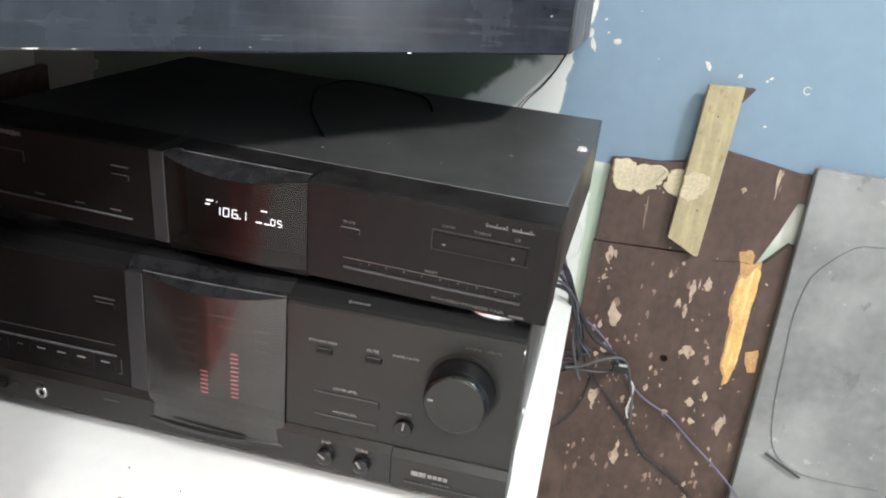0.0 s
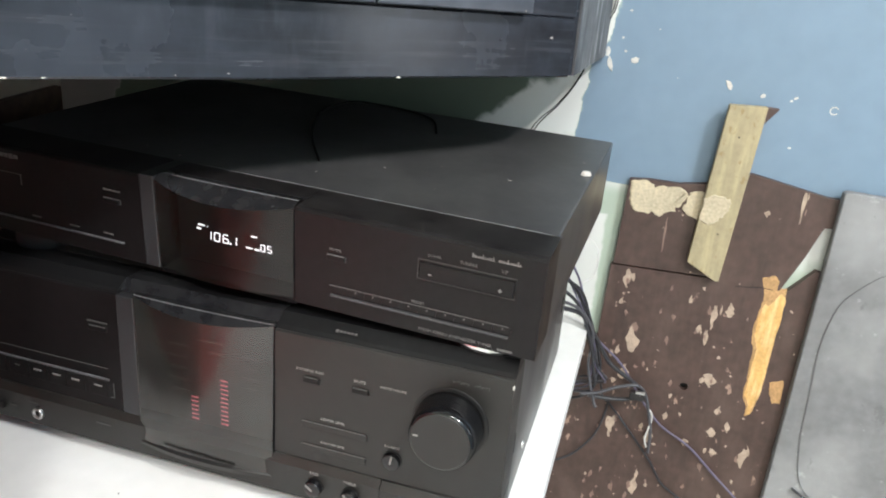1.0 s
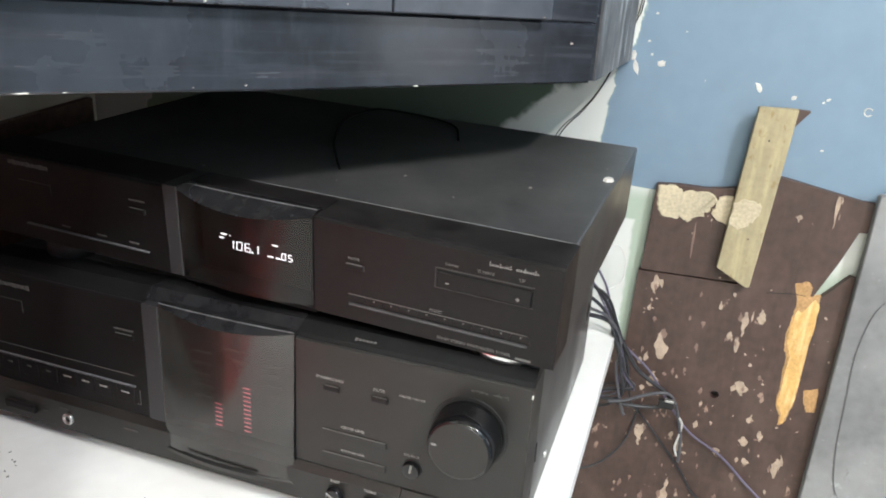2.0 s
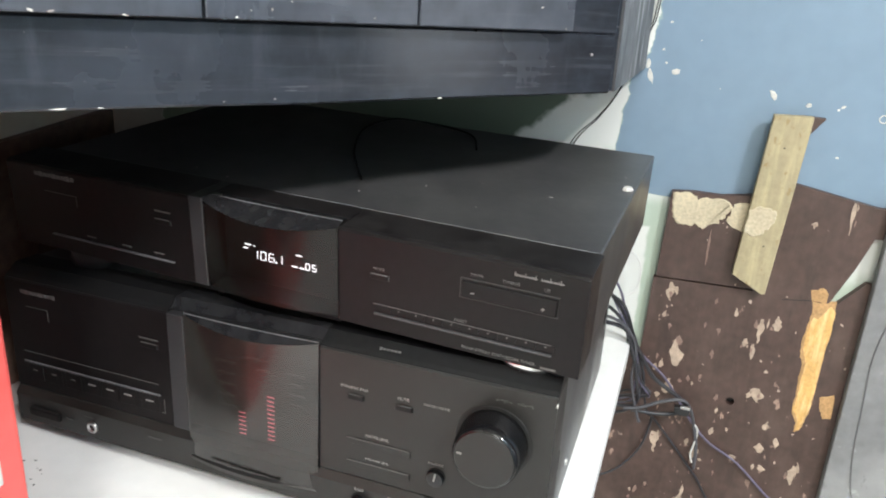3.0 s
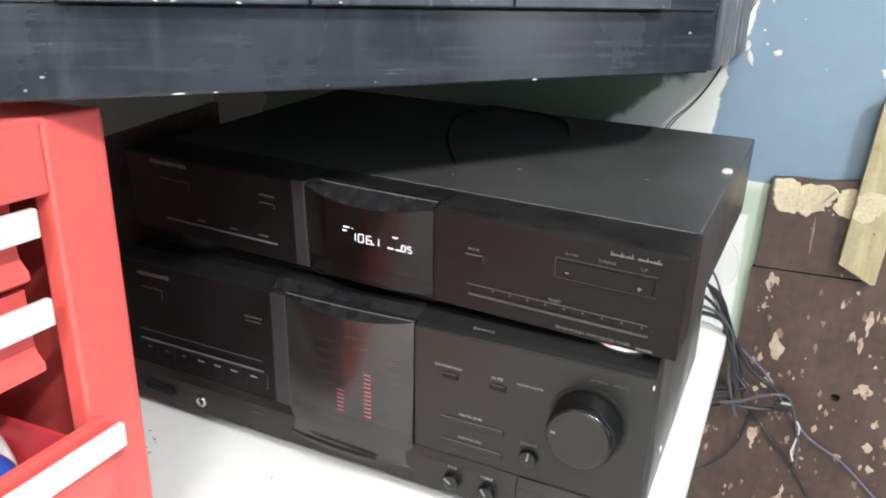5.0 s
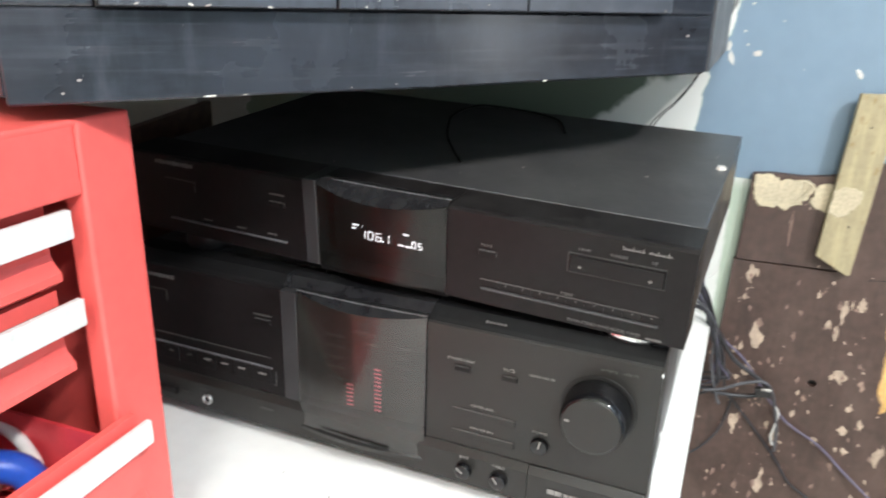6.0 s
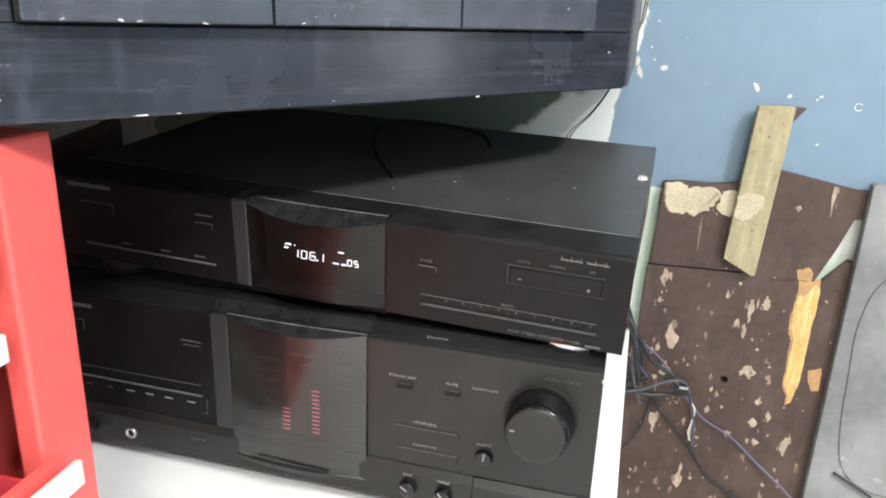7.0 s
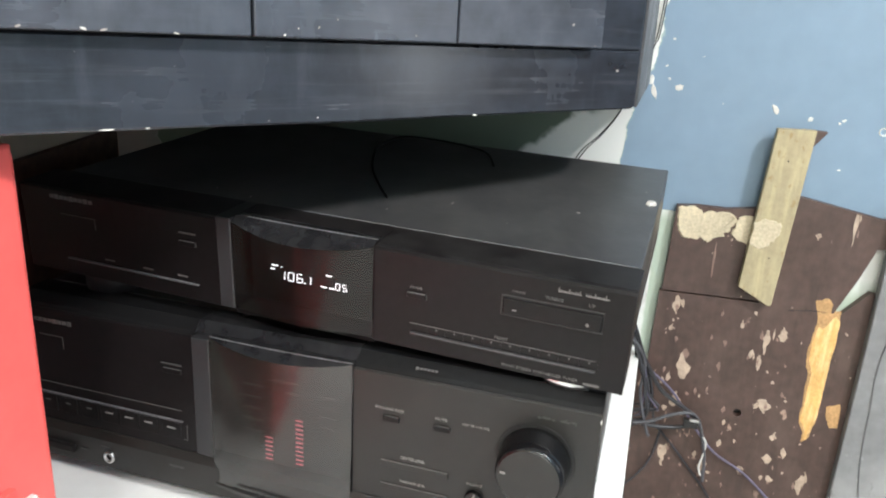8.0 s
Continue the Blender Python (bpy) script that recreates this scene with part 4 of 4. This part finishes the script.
def drawer(z0, z1, out, hz, deep=0.012, filled=False):
    """One drawer: a front with a rolled swelling, and a white handle strip under its upper edge."""
    d = new("drawer")
    d.parent = chest
    xf = FX - deep + out
    prof = [(xf - 0.004, z0), (xf + 0.001, z0), (xf + 0.0055, z0 + 0.003), (xf + 0.0055, z0 + 0.007), (xf + 0.001, z0 + 0.0125), (xf, z0 + 0.016), (xf, z1), (xf - 0.004, z1)]
    bm = bmesh.new()
    f = bm.faces.new([bm.verts.new((x, DY0, z)) for x, z in prof])
    for v in bmesh.ops.extrude_face_region(bm, geom=[f])["geom"]:
        if isinstance(v, bmesh.types.BMVert):
            v.co.y = DY1 - 0.009 + (0.019 if out else 0.0)
    part("drawer_front", bm, RED, d)
    for y in (DY0 + 0.002, DY1 - 0.011):
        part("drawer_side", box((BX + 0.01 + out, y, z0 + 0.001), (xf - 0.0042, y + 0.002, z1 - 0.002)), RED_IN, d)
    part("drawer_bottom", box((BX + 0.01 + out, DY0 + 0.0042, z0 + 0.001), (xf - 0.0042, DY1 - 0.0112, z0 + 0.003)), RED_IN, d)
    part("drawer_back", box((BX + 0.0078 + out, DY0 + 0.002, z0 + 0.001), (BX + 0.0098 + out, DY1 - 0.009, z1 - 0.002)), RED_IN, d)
    yr = 0.2565 if not out else 0.2752
    part("handle", box((xf + (0.0075 if not out else 0.0035), DY0 - 0.001, hz - 0.0142), (xf + 0.012 if not out else xf + 0.0075, yr, hz), 0.0009, 2), HANDLE, d, "white plastic handle strip")
    part("handle_core", box((xf + 0.0002, DY0, hz - 0.0115), (xf + (0.0073 if not out else 0.0033), yr - 0.006, hz - 0.004)), BLACK_PLASTIC, d)
    return d
drawer(1.0095, 1.0515, 0.0, 1.0475)
drawer(0.9615, 1.0065, 0.0, 1.0025)
drawer(0.868, 0.9305, 0.019, 0.9262)
drawer(0.8285, 0.866, 0.0, 0.862)
# what lies in the open drawer
blue = empty("pliers", pose(-0.292, 0.222, 0.874), "blue plastic handled tool lying in the open drawer", "pliers")
part("grip", tube([(-0.02, -0.085, 0.018), (-0.012, -0.045, 0.034), (0.0, -0.008, 0.042), (0.012, 0.008, 0.036), (0.02, 0.012, 0.018)], 0.0085, 12), BLUE_PLASTIC, blue, "blue plastic grip", smooth=True)
part("jaw", tube([(-0.02, -0.085, 0.018), (-0.028, -0.12, 0.013), (-0.03, -0.15, 0.012)], 0.006, 10), STEEL, blue, smooth=True)
cord = part("white_cable", tube([(-0.36, 0.236, 0.9), (-0.335, 0.242, 0.914), (-0.312, 0.246, 0.917), (-0.29, 0.242, 0.912), (-0.277, 0.236, 0.9), (-0.272, 0.215, 0.884), (-0.28, 0.15, 0.877)], 0.0036, 10), HANDLE, None, smooth=True)
tagged(cord, "white plastic cable looped in the open drawer", "cable")
for k, (x, y, z, l, r) in enumerate(((-0.30, 0.17, 0.876, 0.12, 0.009), (-0.335, 0.19, 0.879, 0.1, 0.011), (-0.275, 0.12, 0.875, 0.09, 0.007))):
    t = empty("screwdriver", pose(x, y, z + 0.002, 0, 0, (12, -20, 35)[k]), "black handled screwdriver lying in the open drawer", "screwdriver", "tools in the drawer")
    part("grip", lathe([(r * 0.6, 0.0), (r, 0.006), (r, l * 0.5), (r * 0.6, l * 0.58)], (0, -l / 2, 0), "y", 16), BLACK_PLASTIC, t, smooth=True)
    part("blade", lathe([(0.0025, l * 0.58), (0.0025, l), (0.0012, l + 0.006)], (0, -l / 2, 0), "y", 10), STEEL, t, smooth=True)
bolt = empty("bolt", pose(-0.325, 0.238, 0.8785, 0, 80, 30), "small steel bolt lying at the back of the drawer", "bolt")
part("head", lathe([(0.006, 0.0), (0.006, 0.004)], (0, 0, 0), "z", 6), STEEL, bolt)
part("shank", lathe([(0.003, 0.0041), (0.003, 0.022)], (0, 0, 0), "z", 12), STEEL, bolt)

# ---- stand-in board on edge, added to make the dark area beside the stack ----
side_board = part("stand_in_board", prism_x([(0.40, TABLE + 0.0004), (0.40, 1.0155), (0.612, 1.0384), (0.612, TABLE + 0.0004)], -0.472, -0.464), DARK_BOARD)
tagged(side_board, "dark brown stand-in board, added on edge to darken the area beside the stack", "board")

# ---- boards on and against the wall ----
old_board = empty("wall_board", pose(-0.0003, 0, 0.0014), "dark brown boards nailed to the wall, splashed with paint, broken at one edge", "wall board")
BY = WY - 0.0095
HX, HZ, HR = 0.1465, 0.7495, 0.0046
def arc(a0, a1, n=8):
    return [(HX + HR * math.cos(radians(a0 + (a1 - a0) * k / n)), HZ + HR * math.sin(radians(a0 + (a1 - a0) * k / n))) for k in range(n + 1)]
part("board", prism([(-0.08, 0.02), (-0.08, 0.785), (0.0435, 0.79), (0.0455, 0.8795), (HX, 0.8815)] + arc(90, 270) + [(HX, 0.02)], BY, WY - 0.0005), BROWN, old_board)
part("board", prism([(HX, 0.02)] + arc(-90, 90) + [(HX, 0.9887), (0.168, 0.9985), (0.19, 0.9945), (0.243, 0.9845), (0.262, 0.984), (0.262, 0.955), (0.2455, 0.954), (0.235, 0.921), (0.213, 0.8652), (0.232, 0.888), (0.2485, 0.908), (0.262, 0.905), (0.262, 0.02)], BY, WY - 0.0005), BROWN, old_board)
part("board", prism([(0.0475, 0.8812), (0.0505, 0.9765), (0.072, 0.9785), (0.1, 0.9782), (0.135, 0.9835), (HX, 0.9887), (HX, 0.8836)], BY - 0.0012, WY - 0.0005, 0.0004), BROWN, old_board)
def ragged(points, y0, y1, rough, cuts=5):
    """A torn flake: a coarse outline in x and z, roughened between its corners."""
    line = []
    for (ax, az), (bx, bz) in zip(points, points[1:] + points[:1]):
        for k in range(cuts):
            u = k / cuts
            line.append((ax + (bx - ax) * u + random.uniform(-rough, rough), az + (bz - az) * u + random.uniform(-rough, rough)))
    bm = bmesh.new()
    cx, cz = sum(p[0] for p in line) / len(line), sum(p[1] for p in line) / len(line)
    low = [bm.verts.new((x, y1, z)) for x, z in line]
    top = [bm.verts.new((x + (cx - x) * 0.05, y0, z + (cz - z) * 0.05)) for x, z in line]
    bm.faces.new(top)
    for k in range(len(line)):
        j = (k + 1) % len(line)
        bm.faces.new((low[k], low[j], top[j], top[k]))
    return bm
LAYER = [0.0]
def drip(x, z, hw, hh, m, back):
    """One dried drop of paint that has run down: fat and uneven above, thin below, or the other way up."""
    n = 7
    fat = random.uniform(0.3, 0.75)
    wide = [max(0.16, 1 - abs(k / (n - 1) - fat) * random.uniform(1.3, 2.1)) * random.uniform(0.75, 1.1) for k in range(n)]
    slant = random.uniform(-0.25, 0.25) * hw
    rows = [(x + slant * (2 * k / (n - 1) - 1) + random.uniform(-0.2, 0.2) * hw, z - hh + 2 * hh * k / (n - 1), hw * wide[k]) for k in range(n)]
    outline = [(cx - w, cz) for cx, cz, w in rows] + [(cx + w, cz) for cx, cz, w in reversed(rows)]
    LAYER[0] += 0.000006
    part("paint_splash", ragged(outline, back - 0.0002 - LAYER[0], back + 0.0001, hw * 0.04, 2), m, old_board)
part("hole_back", box((HX - 0.006, WY - 0.0012, HZ - 0.006), (HX + 0.006, WY - 0.0006, HZ + 0.006)), GROOVE, old_board)
part("splinter", prism([(0.158, 1.0655), (0.1795, 1.0648), (0.167, 1.0475), (0.164, 1.03), (0.162, 0.9975), (0.155, 1.0)], BY - 0.002, WY - 0.0005), BROWN, old_board, "dark splinter of board")
part("crack", tube([(0.176, BY - 0.0001, 0.8775), (0.19, BY - 0.0001, 0.8795), (0.2, BY - 0.0001, 0.881), (0.2125, BY - 0.0001, 0.8805)], 0.0004, 6), GROOVE, old_board)
random.seed(3)
def moved(points, sx=0.0085, sz=0.005):
    return [(x + sx, z + sz) for x, z in points]
part("torn_edge", ragged([(0.2005, 0.894), (0.212, 0.899), (0.217, 0.893), (0.2165, 0.883), (0.2265, 0.884), (0.2275, 0.856), (0.2265, 0.817), (0.2262, 0.781), (0.2262, 0.756), (0.223, 0.738), (0.2195, 0.729), (0.2155, 0.727), (0.2155, 0.738), (0.2085, 0.75), (0.2085, 0.777), (0.2075, 0.81), (0.204, 0.82), (0.2025, 0.836), (0.2045, 0.857), (0.206, 0.872)], BY - 0.0003, BY + 0.0003, 0.0008, 4), TAN_WOOD, old_board, "frayed tan wood fibre round the bare spot")
part("bare_patch", ragged([(0.208, 0.864), (0.205, 0.842), (0.206, 0.826), (0.2105, 0.812), (0.2105, 0.782), (0.2095, 0.756), (0.2165, 0.743), (0.2168, 0.731), (0.2195, 0.732), (0.222, 0.745), (0.2255, 0.759), (0.2258, 0.786), (0.2265, 0.82), (0.2275, 0.858), (0.2272, 0.874), (0.2225, 0.878), (0.212, 0.8625)], BY - 0.0007, BY - 0.0003, 0.0006, 5), BARE, old_board, "bare orange wood where the surface tore off")
part("bare_patch", ragged([(0.2325, 0.776), (0.2455, 0.7815), (0.2475, 0.753), (0.24, 0.751), (0.234, 0.762)], BY - 0.0006, BY + 0.0002, 0.0008, 5), TAN_WOOD, old_board, "frayed tan wood fibre")
part("residue", ragged(moved([(0.044, 0.973), (0.059, 0.977), (0.069, 0.971), (0.085, 0.974), (0.1, 0.972), (0.105, 0.966), (0.097, 0.955), (0.0925, 0.949), (0.084, 0.944), (0.077, 0.94), (0.07, 0.943), (0.058, 0.941), (0.049, 0.944), (0.0445, 0.955)], 0.0085, 0.001), BY - 0.0024, BY - 0.0012, 0.0016, 4), CREAM, old_board, "torn cream paper and glue residue")
part("residue", ragged(moved([(0.1035, 0.962), (0.106, 0.971), (0.125, 0.974), (0.125, 0.946), (0.118, 0.942), (0.107, 0.945), (0.1, 0.954)], 0.0075, 0.001), BY - 0.0028, BY - 0.0012, 0.0016, 4), CREAM, old_board)
stick = empty("wooden_batten", pose(-0.0003, 0, 0.0014), "raw yellow plywood batten nailed over the brown boards", "batten")
part("batten", prism([(0.1225, 0.9005), (0.1325, 1.0655), (0.1675, 1.0665), (0.1645, 1.01), (0.157, 0.8845), (0.1535, 0.8835)], BY - 0.0135, BY - 0.0014, 0.0006), PLY, stick)
part("glue_patch", ragged([(0.1272, 0.971), (0.14, 0.9755), (0.15, 0.972), (0.1545, 0.966), (0.149, 0.955), (0.142, 0.9465), (0.134, 0.944), (0.1262, 0.949)], BY - 0.0142, BY - 0.0135, 0.0016, 4), CREAM, stick, "cream glue residue")
for x, z in ((0.147, 1.035), (0.1465, 0.935)):
    part("nail", lathe([(0.0009, 0.0), (0.0008, -0.0004)], (x, BY - 0.0134, z), "y", 12), GROOVE, stick)
def face_of(x, z):
    return BY - 0.0012 if z > 0.884 and x < HX else BY
for x, z, hw, hh in ((0.057, 0.861, 0.0048, 0.011), (0.055, 0.834, 0.003, 0.004), (0.073, 0.79, 0.0085, 0.016), (0.071, 0.748, 0.008, 0.01), (0.141, 0.817, 0.0035, 0.0055), (0.153, 0.833, 0.004, 0.0145), (0.168, 0.845, 0.005, 0.0085), (0.15, 0.808, 0.003, 0.0095), (0.163, 0.758, 0.008, 0.0085), (0.179, 0.724, 0.0036, 0.0055), (0.178, 0.695, 0.0065, 0.006), (0.183, 0.67, 0.0045, 0.004), (0.151, 0.674, 0.0035, 0.005), (0.215, 0.67, 0.0045, 0.013), (0.111, 0.672, 0.006, 0.009), (0.066, 0.673, 0.006, 0.0135), (0.105, 0.603, 0.006, 0.0145), (0.182, 0.955, 0.003, 0.0036), (0.213, 0.966, 0.0024, 0.0165)):
    drip(x + 0.0085, z + 0.005, hw, hh, PINK_SPLASH, face_of(x, z))
    for q in range(2):
        drip(x + 0.0085 + random.uniform(-2, 2) * hw, z + 0.005 + random.uniform(-1.6, 1.2) * hh, hw * random.uniform(0.25, 0.5), hh * random.uniform(0.2, 0.5), THIN_SPLASH if q else PINK_SPLASH, face_of(x, z))
drip(0.0955, 0.922, 0.0016, 0.02, THIN_SPLASH, BY - 0.0012)
for k in range(70):
    z = 0.56 + 0.32 * random.random() ** 1.5
    x = random.uniform(0.052, 0.238)
    r = random.choice((0.0011, 0.0015, 0.0019, 0.0026, 0.0034))
    if not (0.19 < x < 0.236 and z > 0.715):
        drip(x, z, r, r * random.uniform(1.0, 2.2), random.choice((PINK_SPLASH, THIN_SPLASH, THIN_SPLASH)), face_of(x, z))
grey_board = empty("grey_sheet", pose(0, 0, 0), "grey mottled fibre cement sheet leaning against the wall", "board sheet")
part("sheet", prism([(0.2515, 0.0), (0.2525, 0.9945), (0.256, 0.9965), (0.305, 0.9945), (0.42, 0.991), (0.95, 0.985), (0.95, 0.0)], WY - 0.021, WY - 0.0075, 0.001), GREY, grey_board)
gy = WY - 0.0222
wire = part("thin_wire", tube([(0.372, gy, 0.925), (0.332, gy, 0.925), (0.308, gy, 0.921), (0.286, gy, 0.9), (0.273, gy, 0.878), (0.267, gy, 0.835), (0.2695, gy, 0.782), (0.2735, gy, 0.718), (0.286, gy, 0.667), (0.322, gy, 0.643), (0.403, gy, 0.642)], 0.00045, 6), THIN_WIRE, None)
tagged(wire, "thin dark wire curving over the grey sheet", "wire")
twig = part("twig", tube([(0.277, gy - 0.003, 0.663), (0.298, gy - 0.0035, 0.6515), (0.319, gy - 0.003, 0.64)], 0.0016, 6), CABLE, None)
tagged(twig, "short dark twig stuck on the grey sheet", "twig")

# ---- cables behind the stack ----
def cable(points, r, m, label, name="cable"):
    return tagged(part(name, tube(points, r), m, None, smooth=True), label, "cable", "cables behind the stack")
cable([(0.0, 0.79, 0.9), (0.016, 0.805, 0.868), (0.026, 0.818, 0.832), (0.043, 0.828, 0.794), (0.075, 0.83, 0.766), (0.105, 0.83, 0.726), (0.13, 0.831, 0.699), (0.165, 0.832, 0.679), (0.198, 0.832, 0.65), (0.23, 0.822, 0.627), (0.262, 0.816, 0.594), (0.3, 0.818, 0.52), (0.32, 0.818, 0.4)], 0.0013, PURPLE_CABLE, "thin purple-grey cable hanging across the brown boards")
cable([(-0.005, 0.77, 0.89), (0.022, 0.795, 0.85), (0.04, 0.805, 0.81), (0.052, 0.812, 0.77), (0.06, 0.82, 0.728), (0.07, 0.83, 0.713), (0.097, 0.833, 0.682), (0.127, 0.834, 0.646), (0.144, 0.834, 0.621), (0.171, 0.833, 0.604), (0.209, 0.832, 0.572), (0.25, 0.815, 0.48)], 0.0013, CABLE, "thin black cable hanging across the brown boards")
cable([(-0.005, 0.775, 0.88), (0.02, 0.79, 0.862), (0.034, 0.8, 0.828), (0.046, 0.805, 0.795), (0.053, 0.808, 0.768), (0.05, 0.812, 0.742), (0.035, 0.815, 0.722), (0.0, 0.815, 0.71)], 0.0016, CABLE, "black cable looping down behind the table")
cable([(-0.01, 0.76, 0.86), (0.022, 0.785, 0.842), (0.04, 0.795, 0.812), (0.04, 0.8, 0.772), (0.052, 0.8, 0.728), (0.056, 0.8, 0.722)], 0.0017, GREY_CABLE, "grey cable hanging behind the table")
cable([(-0.01, 0.76, 0.85), (0.024, 0.79, 0.835), (0.044, 0.8, 0.806), (0.062, 0.81, 0.775), (0.09, 0.815, 0.755), (0.102, 0.815, 0.745), (0.094, 0.812, 0.736), (0.07, 0.808, 0.732), (0.045, 0.8, 0.735)], 0.0024, CABLE, "thick black cable curled behind the table")
cable([(0.036, 0.795, 0.737), (0.055, 0.797, 0.742), (0.074, 0.8, 0.752), (0.094, 0.804, 0.757), (0.104, 0.81, 0.748), (0.112, 0.82, 0.725), (0.12, 0.828, 0.69), (0.122, 0.83, 0.66)], 0.0019, GREY_CABLE, "grey cable curled behind the table")
random.seed(41)
for k in range(6):
    o = [random.uniform(-0.006, 0.006) for _ in range(8)]
    cable([(-0.002, 0.775 + o[0], 0.885 + o[1]), (0.021 + o[2] * 0.4, 0.795, 0.85 + o[3]), (0.037 + o[4], 0.803, 0.81), (0.045 + o[5] * 1.6, 0.806, 0.775 + o[6]), (0.052 + o[7] * 2, 0.808, 0.748 + o[0] * 1.6), (0.038 + o[1] * 2, 0.812, 0.735 + 0.003 * k), (0.005 + o[2], 0.815, 0.725)], 0.0008 + 0.0002 * (k % 3), (GREY_CABLE, PURPLE_CABLE, CABLE)[k % 3], "thin dark cable in the bundle hanging behind the table")
cable([(-0.008, 0.77, 0.872), (0.019, 0.786, 0.848), (0.038, 0.795, 0.806), (0.046, 0.799, 0.77), (0.05, 0.803, 0.748), (0.04, 0.806, 0.735), (0.0, 0.81, 0.73)], 0.0019, CABLE, "black cable in the bundle hanging behind the table")
cable([(0.0, 0.805, 0.633), (0.02, 0.812, 0.634), (0.04, 0.82, 0.645), (0.058, 0.828, 0.668), (0.066, 0.832, 0.695), (0.068, 0.832, 0.72)], 0.0013, CABLE, "dark cable curving out from behind the table")
cable([(0.006, 0.81, 0.9), (0.02, 0.82, 0.91), (0.031, 0.825, 0.893), (0.03, 0.825, 0.868), (0.018, 0.815, 0.86)], 0.0007, HANDLE, "thin white cable looped on the wall")
plug = empty("cable_plug", pose(0.099, 0.803, 0.745), "small black plug with a bright metal tip among the cables", "plug")
part("plug_body", box((-0.01, -0.004, -0.004), (0.006, 0.004, 0.005), 0.001), BLACK_PLASTIC, plug)
part("plug_tip", box((-0.004, -0.0052, 0.0045), (0.006, -0.001, 0.0075), 0.0006), STEEL, plug, "bright metal tip")
tie = part("white_tie", tube([(0.114, 0.82, 0.722), (0.1185, 0.824, 0.712), (0.1175, 0.826, 0.695), (0.1155, 0.827, 0.68), (0.119, 0.829, 0.668)], 0.0011, 8), HANDLE, None, smooth=True)
tagged(tie, "short white wire tie hanging from the cables", "wire tie")
for off in (0.0, 0.0022):
    cable([(0.016 + off, WY - 0.002, 1.3), (0.0085 + off, WY - 0.0025, 1.162), (0.0035 + off, WY - 0.003, 1.138), (-0.0035 + off * 0.6, WY - 0.003, 1.113), (-0.0205 + off * 0.3, WY - 0.004, 1.07), (-0.0375 + off * 0.8, WY - 0.005, 1.0445), (-0.0615 + off * 1.6, WY - 0.006, 1.0155), (-0.08, WY - 0.03, 0.95), (-0.09, WY - 0.05, 0.87)], 0.00055, DULL_CABLE, "thin black twin wire running down the wall", "twin_wire")

# ---- peeled spots on the wall ----
random.seed(8)
for x, z, r, s, t in ((0.0355, 1.098, 0.0035, 1.3, 0.2), (0.011, 1.0925, 0.0028, 3.0, 1.9), (0.0075, 1.104, 0.0025, 2.2, 1.5), (0.025, 1.106, 0.0014, 1, 0), (0.0205, 1.119, 0.0013, 1.2, 0), (0.0245, 1.1455, 0.0013, 1.4, 0), (0.13, 1.083, 0.003, 1.9, -0.9), (0.163, 1.0765, 0.0023, 1.2, 0.4), (0.193, 1.0775, 0.0015, 1.6, 0.4), (0.1895, 1.0745, 0.0012, 1.4, 0.4), (0.1975, 1.029, 0.0011, 1.6, 0), (0.08, 1.085, 0.0006, 1, 0), (0.055, 1.13, 0.0006, 1.5, 0)):
    fleck("peeled_spot", x, WY - 0.0002, z, r, CHIP, "y", s, t, wall_back, 0.0004)
bm = bmesh.new()
ring = []
for k in range(15):
    a = radians(30 + k * 21)
    ring.append([bm.verts.new((0.229 + q * math.cos(a), WY - d, 1.0695 + q * math.sin(a))) for q, d in ((0.0042, 0.0), (0.0037, 0.0007), (0.003, 0.0))])
for a, b in zip(ring, ring[1:]):
    for k in range(2):
        bm.faces.new((a[k], a[k + 1], b[k + 1], b[k]))
part("peeled_spot", bm, CHIP, wall_back)

# ---- crumbs on the table ----
random.seed(21)
bm = bmesh.new()
for k in range(30):
    if k < 27:
        x, y = random.uniform(-0.41, -0.333), random.uniform(0.33, 0.40)
    else:
        x, y = random.uniform(-0.24, -0.05), random.uniform(0.36, 0.41)
    r = random.choice((0.0004, 0.0005, 0.0007, 0.0011))
    made = bmesh.ops.create_icosphere(bm, subdivisions=1, radius=r)["verts"]
    bmesh.ops.transform(bm, verts=made, matrix=Matrix.Translation((x, y, TABLE + r * 0.4)) @ Matrix.Rotation(random.uniform(0, 3), 4, "Z") @ Matrix.Diagonal((random.uniform(1, 2.6), 1, 0.6, 1)))
tagged(part("crumbs", bm, BLACK_PLASTIC), "black crumbs scattered on the white tabletop", "crumbs", kind="stuff")
